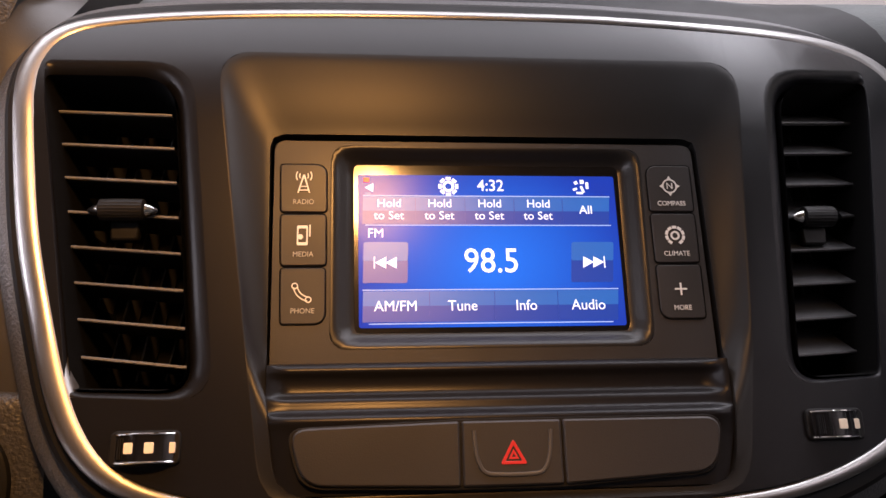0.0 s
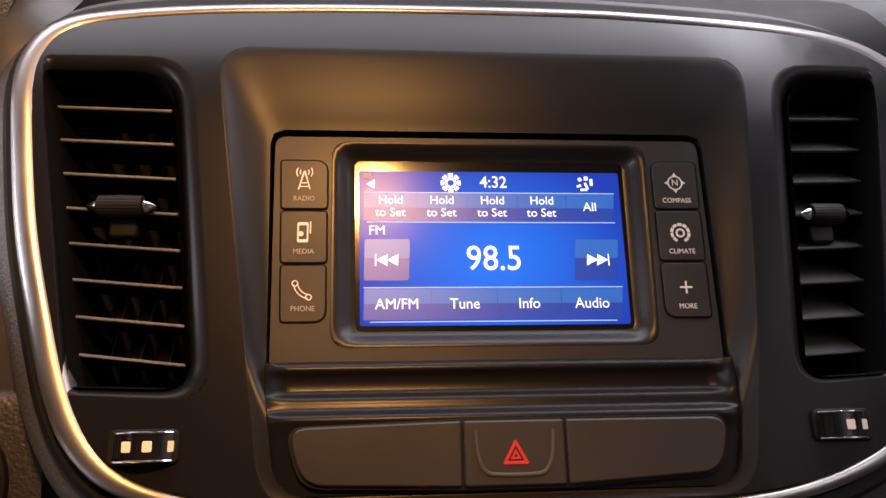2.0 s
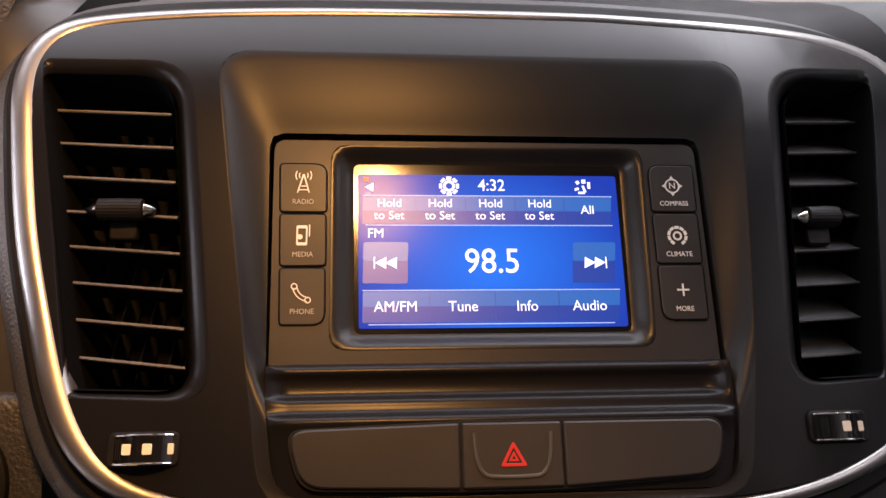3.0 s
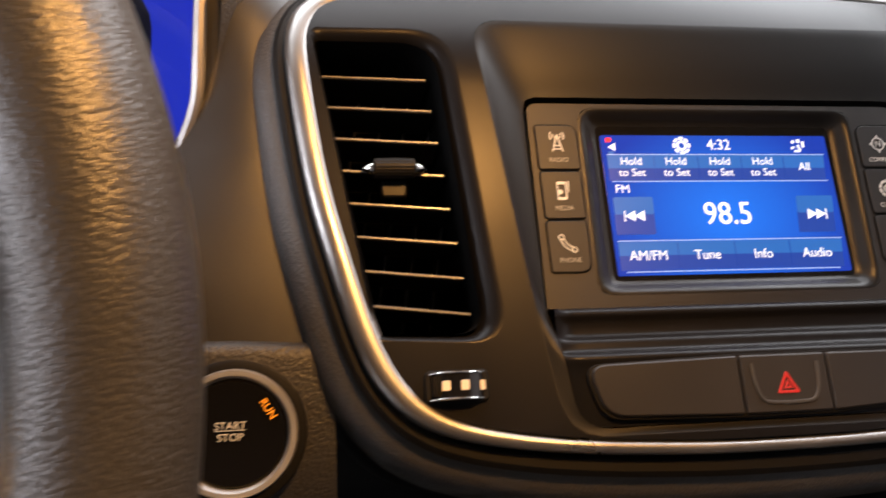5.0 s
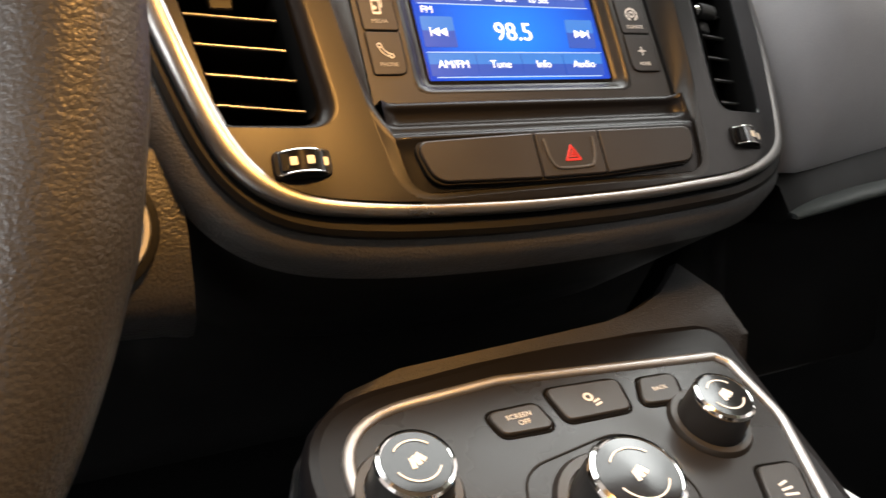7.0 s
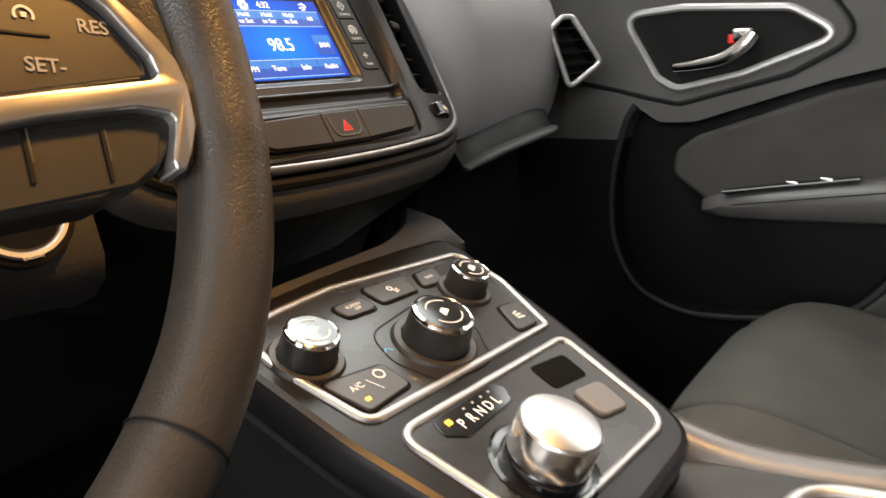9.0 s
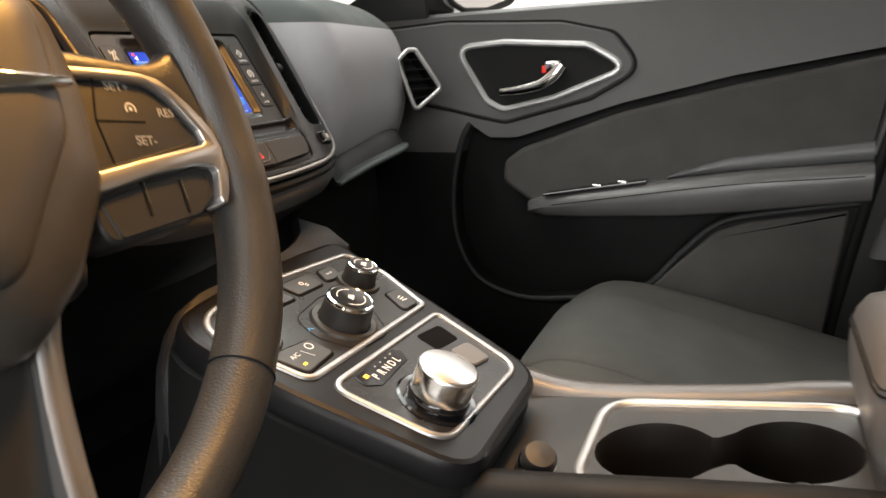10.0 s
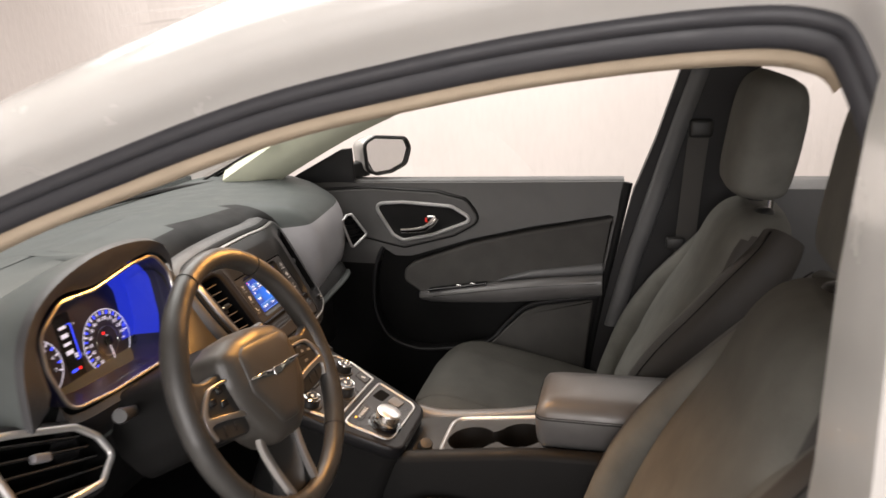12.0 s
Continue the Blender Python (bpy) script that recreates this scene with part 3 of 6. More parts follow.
    gls = rpoly([(-.0580, .0962), (.0580, .0962), (.0572, .0232), (-.0572, .0232)], .003)
    part("control_panel", plate_with_holes(pan, [bez], -.01, -.0004), M_KEY, st, "matte black control panel")
    k = 96
    b_, g_ = resample(bez, k), resample(gls, k)
    bm = bmesh.new()
    s0 = min(range(k), key=lambda s: sum((Vector(b_[q]) - Vector(g_[(q + s) % k])).length for q in range(0, k, 4)))
    g_ = g_[s0:] + g_[:s0]
    rings(bm, [at([(a[0] * (1 - w) + b[0] * w, a[1] * (1 - w) + b[1] * w) for a, b in zip(b_, g_)], h) for w, h in ((0, -.0004), (.08, -.0003), (.18, -.0005), (.3, -.0010), (.45, -.0020), (.62, -.0034), (.78, -.0045), (.92, -.0051), (1, -.0053))] + [at(g_, -.009)])
    part("screen_bezel", bm, M_BEZEL, st, "rounded satin screen bezel", smooth=60)
    scr = new("touch_screen")
    scr.parent = st
    tagged(scr, "lit blue radio touch screen in a black bezel")
    part("screen_border", slab(gls, -.010, -.0052, .0002), M_GLOSS, scr)
    lit = rpoly([(-.0560, .0915), (.0557, .0915), (.0556, .0254), (-.0552, .0254)], .0012)
    part("display", slab(lit, -.006, -.0048, .0001), screen_mat(), scr, "glowing blue display")
    n1, n2 = -.0047, -.0045

    def U(x, y=360):
        w = (y - 304) / 266
        return -.0560 + (x - 635 - 5 * w) / (449 + 21 * w) * .1117

    def V(y):
        return .0915 - (y - 304) * .0002466

    def UV(x, y):
        return (U(x, y), V(y))

    bar = glow("screen_bar", (0.02, 0.17, 0.62), 0.75)
    bar2 = glow("screen_bar_dim", (0.01, 0.06, 0.40), 0.85)
    icon_poly(scr, [UV(645, 344), UV(1077, 344), UV(1077, 370), UV(645, 370)][::-1], n1, bar)
    icon_poly(scr, [UV(645, 370), UV(1077, 370), UV(1077, 394), UV(645, 394)][::-1], n1, bar2)
    icon_poly(scr, [UV(649, 511), UV(1094, 511), UV(1094, 536), UV(649, 536)][::-1], n1, bar)
    icon_poly(scr, [UV(649, 536), UV(1094, 536), UV(1094, 563), UV(649, 563)][::-1], n1, bar2)
    for x0, x1 in ((648, 724), (1010, 1085)):
        icon_poly(scr, rpoly([UV(x0, 497), UV(x1, 497), UV(x1, 426), UV(x0, 426)], .001), n1, bar2)
        icon_poly(scr, rpoly([UV(x0, 459), UV(x1, 459), UV(x1, 426), UV(x0, 426)], .001), n1 + .0001, bar)
    for y, x0, x1 in ((343, 645, 1077), (396, 650, 1080), (509, 648, 1094), (566, 660, 1085)):
        icon_bar(scr, (U(x0, y) + U(x1, y)) / 2, V(y), U(x1, y) - U(x0, y), .00035, n2, 0, glow("screen_rule", (0.45, 0.65, 1.0), 0.9))
    for x in (735, 821, 907, 993):
        icon_bar(scr, U(x), V(370), .0002, .011, n2, 0, bar2)
    for x in (763, 876, 987):
        icon_bar(scr, U(x, 537), V(537), .0002, .012, n2, 0, bar2)

    def word(s, x, y, size, bold=0.0, squeeze=1.0):
        text("lettering", s, size, M_WHITEGLOW, scr, pose(U(x, y), V(y), n2), .00005, bold, squeeze=squeeze)

    word("4:32", 865, 324, .0074, .004, .92)
    for x in (690, 777, 864, 950):
        word("Hold", x, 357, .0052, .0015)
        word("to Set", x, 379, .0052, .0015)
    word("All", 1035, 368, .0054, .004)
    word("FM", 668, 411, .0056)
    word("98.5", 869, 461, .0150, .003, .92)
    for s, x in (("AM/FM", 705), ("Tune", 820), ("Info", 931), ("Audio", 1041)):
        word(s, x, 537, .0062, 0.0, .96)
    for x, d in ((689, -1), (1047, 1)):
        for q in (-9, 9):
            c = x + q + d * 2
            icon_poly(scr, [UV(c - 9 * d, 452), UV(c + 10 * d, 462), UV(c - 9 * d, 472)], n2, M_WHITEGLOW)
        icon_bar(scr, U(x + d * 22, 462), V(462), .0005, .005, n2, 0, M_WHITEGLOW)
    icon_poly(scr, [UV(648, 328), UV(662, 320), UV(662, 336)], n2, M_WHITEGLOW)
    icon_poly(scr, [UV(645, 310), UV(655, 310), UV(655, 318), UV(645, 318)], n2, M_REDGLOW)
    icon_poly(scr, [UV(648, 337), UV(658, 337), UV(658, 342), UV(648, 342)], n2, bar)
    for a in range(8):
        t = math.radians(a * 45)
        icon_bar(scr, U(793) + .0036 * math.cos(t), V(325) + .0036 * math.sin(t), .0013, .0021, n2, a * 45, M_WHITEGLOW)
    icon_ring(scr, U(793), V(325), .0020, .0011, n2, M_WHITEGLOW)
    for x, y, w, h, t in ((1020, 317, 6, 6, 30), (1031, 315, 7, 7, 0), (1018, 329, 8, 4, 20), (1031, 329, 13, 4, -70), (1040, 322, 5, 12, 0), (1026, 336, 12, 4, 0)):
        icon_bar(scr, U(x), V(y), w * .00024, h * .00025, n2, t, M_WHITEGLOW)
    # six keys
    vs = (.0945, .0724, .0497, .0258)
    names = (("RADIO", "MEDIA", "PHONE"), ("COMPASS", "CLIMATE", "MORE"))
    for side in (0, 1):
        for k in range(3):
            va, vb = vs[k] - .0006, vs[k + 1] + .0006
            if side == 0:
                pts = [(-.0877 + k * .0006, va), (-.0688, va), (-.0685, vb), (-.0871 + k * .0006, vb)]
                rr = [.0016, .005 if k == 0 else .0016, .005 if k == 2 else .0016, .0016]
            else:
                pts = [(.0690, va + .0008), (.0885 - k * .0002, va + .0008), (.0883 - k * .0002, vb + .0008), (.0690, vb + .0008)]
                rr = [.005 if k == 0 else .0016, .0016, .0016, .005 if k == 2 else .0016]
            key = key_button("key_button", rpoly(pts, rr), st)
            tagged(key, "matte black key with a pale legend")
            part("key_gap", ring_plate(inset(rpoly(pts, rr), -.0005), rpoly(pts, rr), -.003, .0000, .0001), M_VOID, st)
            uc, vc = sum(p[0] for p in pts) / 4, (va + vb) / 2
            text("legend", names[side][k], .0030, M_PRINT if side else M_WPRINT, key, pose(uc, vc - .0062, .00030), .00005, .0, squeeze=.95)
            n = .00030
            vi = vc + .0018
            if (side, k) == (0, 0):
                icon_poly(key, [(uc - .0026, vi - .0040), (uc - .0021, vi - .0040), (uc, vi + .0030), (uc + .0021, vi - .0040), (uc + .0026, vi - .0040), (uc + .0004, vi + .0040), (uc - .0004, vi + .0040)], n)
                icon_bar(key, uc, vi - .0012, .0022, .0004, n)
                icon_bar(key, uc, vi - .0028, .0036, .0004, n)
                for r_ in (.0018, .0032):
                    icon_ring(key, uc, vi + .0035, r_, .00045, n, None, 145, 215)
                    icon_ring(key, uc, vi + .0035, r_, .00045, n, None, -35, 35)
            elif (side, k) == (0, 1):
                part("symbol", ring_plate(rpoly([(uc - .0026, vi - .0042), (uc + .0018, vi - .0042), (uc + .0018, vi + .0042), (uc - .0026, vi + .0042)], .0006), rpoly([(uc - .0020, vi - .0030), (uc + .0012, vi - .0030), (uc + .0012, vi + .0030), (uc - .0020, vi + .0030)], .0004), n - .0001, n + .0001, .00003, 48), M_PRINT, key)
                icon_bar(key, uc + .0026, vi + .002, .0005, .005, n)
                icon_poly(key, [(uc - .0012 + .0011 * math.cos(a * .7), vi - .0006 + .0011 * math.sin(a * .7)) for a in range(9)], n)
            elif (side, k) == (0, 2):
                for r_ in (.0052, .0068):
                    icon_ring(key, uc + .0030, vi + .0028, r_, .0004, n, None, 190, 260)
                for dx, dy in ((-.0032, .0022), (.0022, -.0034)):
                    icon_ring(key, uc + dx, vi + dy, .0011, .0004, n)
            elif (side, k) == (1, 0):
                icon_ring(key, uc, vi, .0030, .0006, n)
                text("symbol", "N", .0040, M_PRINT, key, pose(uc, vi, n), .00005)
                for t in range(4):
                    a = math.radians(90 * t)
                    icon_poly(key, [(uc + .0046 * math.cos(a), vi + .0046 * math.sin(a)), (uc + .0031 * math.cos(a + .35), vi + .0031 * math.sin(a + .35)), (uc + .0031 * math.cos(a - .35), vi + .0031 * math.sin(a - .35))], n)
            elif (side, k) == (1, 1):
                for t in range(9):
                    a = math.radians(-50 + 35 * t)
                    icon_bar(key, uc + .0037 * math.cos(a), vi + .0037 * math.sin(a), .0012, .0019, n, -50 + 35 * t)
                icon_ring(key, uc, vi, .0016, .0008, n)
            else:
                icon_bar(key, uc, vi, .0052, .0007, n)
                icon_bar(key, uc, vi, .0007, .0052, n)
    # tray flap with the hazard key
    tray = thing_part("switch_bank", st, "matte black switch bank with the hazard key")
    for (ua, ub, nm) in ((-.0805, -.0180, "blank_cover"), (.0207, .0826, "blank_cover"), (-.0172, .0199, "hazard_button")):
        lo = -.0362
        if ua < -.05:
            pts, rr = [(ua, -.0145), (ub, -.0130), (ub, lo), (ua + .006, -.0345)], [.006, .0012, .0012, .011]
        elif ua > 0:
            pts, rr = [(ua, -.0130), (ub, -.0132), (ub - .004, -.0330), (ua, lo)], [.0012, .006, .011, .0012]
        else:
            pts, rr = [(ua, -.0130), (ub, -.0130), (ub, lo), (ua, lo)], .0012
        b = part(nm, slab(rpoly(pts, rr), .008, .0148, .0008), M_KEY, tray)
        if nm == "hazard_button":
            c, y0 = .0016, -.0247
            out = [(c - .0050, y0 - .0040), (c + .0050, y0 - .0040), (c, y0 + .0050)]
            part("warning_triangle", ring_plate(rpoly(out, .0006), rpoly(inset(out, .0011), .0002), .0147, .0151, .0001, 60), M_RED, b, "glowing red warning triangle")
            i2 = inset(out, .0018)
            part("warning_triangle", ring_plate(i2, inset(i2, .0007), .0147, .0151, .0001, 60), M_RED, b)
            path = curve_pts([(-.0128, -.0165, .0149), (-.0120, -.0255, .0149), (-.0095, -.0310, .0149), (-.004, -.0322, .0149), (.0075, -.0322, .0149), (.0125, -.0310, .0149), (.0150, -.0255, .0149), (.0158, -.0165, .0149)], 4)
            part("scoop_edge", sweep(path, oval(.0008, .0006, 8)), M_LIP, b)
    gap = rpoly([(-.0818, -.0142), (-.0175, -.0122), (.0203, -.0122), (.0836, -.0124), (.0795, -.0338), (.0203, -.0372), (-.0175, -.0372), (-.0755, -.0355)], [.006, 0, 0, .006, .011, 0, 0, .011])
    part("switch_gap", slab(gap, .006, .0132, .0002), M_BLACK, tray)
    # vents and wheels
    rowsL = [(-.1832 + .0031 * q, .1188 - .0148 * q, -.1345 + .0019 * q, .1176 - .0153 * q) for q in range(8)]
    vent_unit("air_vent", vl, rowsL, (-.1640, -.1368, .0742), st, 1)
    rowsR = [(.1345 - .0017 * q, .1184 - .0153 * q, .1725 - .0026 * q, .1188 - .0151 * q) for q in range(8)]
    vent_unit("air_vent", vr, rowsR, (.1345, .1565, .0722), st, -1)
    thumbwheel(-.1425, -.1195, -.0197, (.30, .61, .90), st)
    thumbwheel(.1200, .1415, -.0172, (.52, .80), st)
    return st


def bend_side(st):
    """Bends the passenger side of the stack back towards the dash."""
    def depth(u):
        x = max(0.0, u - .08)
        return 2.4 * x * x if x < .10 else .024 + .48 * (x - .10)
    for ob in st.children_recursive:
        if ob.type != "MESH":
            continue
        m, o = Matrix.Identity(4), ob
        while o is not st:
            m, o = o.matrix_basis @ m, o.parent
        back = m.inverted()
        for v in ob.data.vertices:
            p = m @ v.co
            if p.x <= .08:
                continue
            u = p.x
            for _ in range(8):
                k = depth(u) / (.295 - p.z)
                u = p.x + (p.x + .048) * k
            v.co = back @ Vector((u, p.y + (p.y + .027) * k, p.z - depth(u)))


def thing_part(name, parent, label=""):
    e = new(name)
    e.parent = parent
    return tagged(e, label)


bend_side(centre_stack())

# ---- dashboard ----
def section_body(name, sections, material, parent=None, label="", caps=True, smooth=40):
    """A solid lofted across the car: (x, outline in y and z) from left to right."""
    bm = bmesh.new()
    rings(bm, [[(x, p[0], p[1]) for p in lp] for x, lp in sections], cap0=caps, cap1=caps)
    return part(name, bm, material, parent, label, smooth=smooth)


def dashboard():
    d = thing("dashboard", "grey-green soft-topped dashboard with rounded passenger side", "dashboard", kind="")

    def face(x):
        """The passenger side comes forward beside the stack, then falls away in one broad facet to the side vent."""
        w = max(0.0, min(1.0, (.285 - x) / .085))
        k = max(0.0, x - .29)
        return .012 + .078 * w * w * (3 - 2 * w) + .155 * k * k / (k + .03) + 2.2 * max(0.0, x - .50) ** 2

    def prof(x):
        a = abs(x)
        e = 1.25 * max(0.0, (a - .45) / .13) ** 2           # the ends sweep forward to the doors
        side = 1 if x > 0 else -1
        f = .06 * e if x < .24 else face(x)
        top = 1.0 + .012 * math.cos(x * 2.2) + .014 * math.exp(-((x - .03) / .20) ** 2)    # a low crown behind the stack
        pts = [(.66, .93), (.64, .972), (.52, .990 + .006), (.34, top), (.20 + f, top + .002), (.10 + f, top - .006), (.045 + f, top - .030), (.018 + f, .945), (.006 + f, .90), (.008 + f, .845), (.022 + f, .800),
               (.040 + f, .785), (.075 + f, .770), (.12 + f, .74), (.16 + f, .66), (.22 + f, .56), (.34, .50), (.66, .50)]
        if side < 0:
            pts = [(y + (.03 if 3 < i < 13 else 0), z) for i, (y, z) in enumerate(pts)]
        if -.542 < x < -.219:
            pts = [(y + (.13 if 3 < i < 9 else 0), z) for i, (y, z) in enumerate(pts)]
        if .19 < x < .24:
            pts = [(y + (face(x) if 3 < i < 13 else 0), z) for i, (y, z) in enumerate(pts)]
        if -.194 < x <= .19:
            pts = [(y + (.09 if 3 < i < 13 else 0), z) for i, (y, z) in enumerate(pts)]
        return [q[:2] for q in pts]

    def smooth_prof(x):
        p = prof(x)
        return [tuple(q) for q in curve_pts([(a, b, 0) for a, b in p[:-2]], 3)] + [p[-2] + (0,), p[-1] + (0,)]

    xs = [-.72, -.66, -.60, -.545, -.54, -.47, -.40, -.30, -.222, -.216, -.196, -.192, -.08, 0, .08, .192, .205, .22, .235, .25, .265, .28, .295, .31, .33, .36, .40, .45, .50, .54, .57, .60, .66, .72]
    # below .778 the footwell's shade is put in as black
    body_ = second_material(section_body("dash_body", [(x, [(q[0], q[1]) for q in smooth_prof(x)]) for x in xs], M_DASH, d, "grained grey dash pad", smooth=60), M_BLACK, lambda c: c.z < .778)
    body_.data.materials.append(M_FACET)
    # passenger faces between these heights are paler, those behind the stack black
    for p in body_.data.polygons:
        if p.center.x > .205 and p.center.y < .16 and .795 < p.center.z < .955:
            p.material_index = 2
        elif -.196 < p.center.x < .238 and p.center.y < .20 and p.center.z > .80:
            p.material_index = 1
    # bridge from the cluster to the centre stack
    bm = bmesh.new()
    rows = []
    for v, ul, nl in ((-.006, -.330, -.045), (0, -.325, -.036), (.03, -.300, -.033), (.06, -.268, -.030), (.09, -.246, -.026), (.12, -.236, -.022), (.15, -.236, -.016), (.175, -.240, -.010), (.190, -.245, -.012), (.20, -.25, -.03), (.20, -.25, -.06)):
        ur, nr = -.190, -.020 if v < .17 else -.020 - (v - .17) * .8
        rows.append([tuple(STACK @ Vector((ul + (ur - ul) * q / 10, v, nl + (nr - nl) * q / 10 + .006 * math.sin(q / 10 * math.pi)))) for q in range(11)])
    rings(bm, rows, closed=False)
    part("dash_bridge", bm, M_INFILL, d, "smooth dark dash infill", smooth=60)
    # black strip at the foot of the windscreen
    part("cowl_strip", sweep(curve_pts([(-.62, .50, .985), (-.40, .56, .996), (0, .58, 1.002), (.40, .545, 1.000), (.62, .47, .992)], 6), oval(.012, .007, 8)), M_BLACK, d, "black strip under the windscreen")
    # bright strip over the glovebox
    path = curve_pts([(.262, .022, .764), (.285, .020, .770), (.33, .018, .777), (.40, .018, .783), (.455, .024, .786), (.490, .036, .787)], 6)
    # wedge whose black stands for the shade between dash face and ledge
    part("ledge_web", sweep(path, [(.000, -.001), (-.004, .003), (-.012, .022), (-.05, .030), (-.06, -.02), (-.02, -.010)]), M_BLACK, d, "black wedge for the shade under the dash face", smooth=60)
    part("glovebox_strip", sweep(path, [(.007, -.004), (.009, -.001), (.008, .002), (.004, .004), (-.004, .005), (-.012, .004), (-.012, -.004)], scale=lambda q: .5 + .5 * min(1, 4 * q, 4 * (1 - q))), M_DASH, d, "soft grey ledge over the glovebox", smooth=60)
    gb = rpoly([(.245, .765), (.46, .78), (.47, .60), (.26, .60)], .02)
    # the shade below the ledge is put into this door's colour
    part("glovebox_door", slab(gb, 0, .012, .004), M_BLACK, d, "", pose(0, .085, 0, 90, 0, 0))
    # passenger side vent
    v = thing_part("side_vent", d, "black slatted side vent with chrome edge")
    loop = rpoly([(-.032, .041), (-.016, .055), (-.004, .055), (.035, -.003), (-.007, -.033)], [.005, .006, .005, .007, .006])
    vm = pose(.545, .035, .868, 90, 0, -45)
    bm = bmesh.new()
    rings(bm, [at(loop, .006), at(inset(loop, .002), .006), at(inset(loop, .003), -.03)], cap1=True)
    part("vent_box", bm, M_BLACK, v, m=vm)
    part("chrome_edge", sweep(at(inset(loop, -.001), .006), oval(.0036, .0034, 10), closed=True), M_SILVER, v, m=vm)
    for q in range(5):
        h = .042 - q * .0150
        part("slat", sweep([(max(-.030, -.030 + (.041 - h) * .34), h, .001), (-.001 + (.055 - h) * .60, h, .001)] if q < 4 else [(-.011, h, .001), (.014, h + .004, .001)], [(-.001, .003), (-.001, -.01), (.001, -.01), (.001, .003)]), M_SLAT, v, m=vm)
    # far left vent by the driver's door
    v = thing_part("side_vent", d, "black slatted side vent with satin frame")
    loop = rpoly([(-.088, .072), (-.040, .055), (.043, .019), (.066, -.008), (.073, -.040), (.037, -.062), (-.019, -.053), (-.080, -.036)], [.02, .04, .02, .02, .012, .012, .03, .02])
    vm = pose(-.575, .012, .862, 66, 0, 0)
    bm = bmesh.new()
    rings(bm, [at(loop, .004), at(inset(loop, .002), .004), at(inset(loop, .006), -.040)], cap1=True)
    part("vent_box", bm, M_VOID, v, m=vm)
    bm = bmesh.new()
    big = inset(loop, -.016)
    rings(bm, [at(loop, .003), at(inset(loop, -.006), .002), at(inset(loop, -.012), -.006), at(big, -.024), at(inset(loop, -.020), -.10)])
    part("vent_housing", bm, M_SOFT, v, "black vent housing", vm, 60)
    part("satin_frame", sweep(at(loop, .004), oval(.0050, .0042, 10), closed=True), M_SILVER, v, "satin silver frame", vm, 60)
    for q in range(5):
        h = .044 - q * .0205
        part("slat", sweep([(-.074, h + .012, -.001), (.044 + .004 * q - .010 * max(0, q - 3), h - .038 + .003 * q, -.001)], [(-.001, .003), (-.001, -.014), (.001, -.014), (.001, .003)]), M_MATTE, v, m=vm)
    part("thumb_tab", block((0, 0, 0), (.026, .012, .010), .003), M_EDGE, v, "", vm @ pose(-.024, .012, .006, 0, 0, -23))
    return d


dashboard()


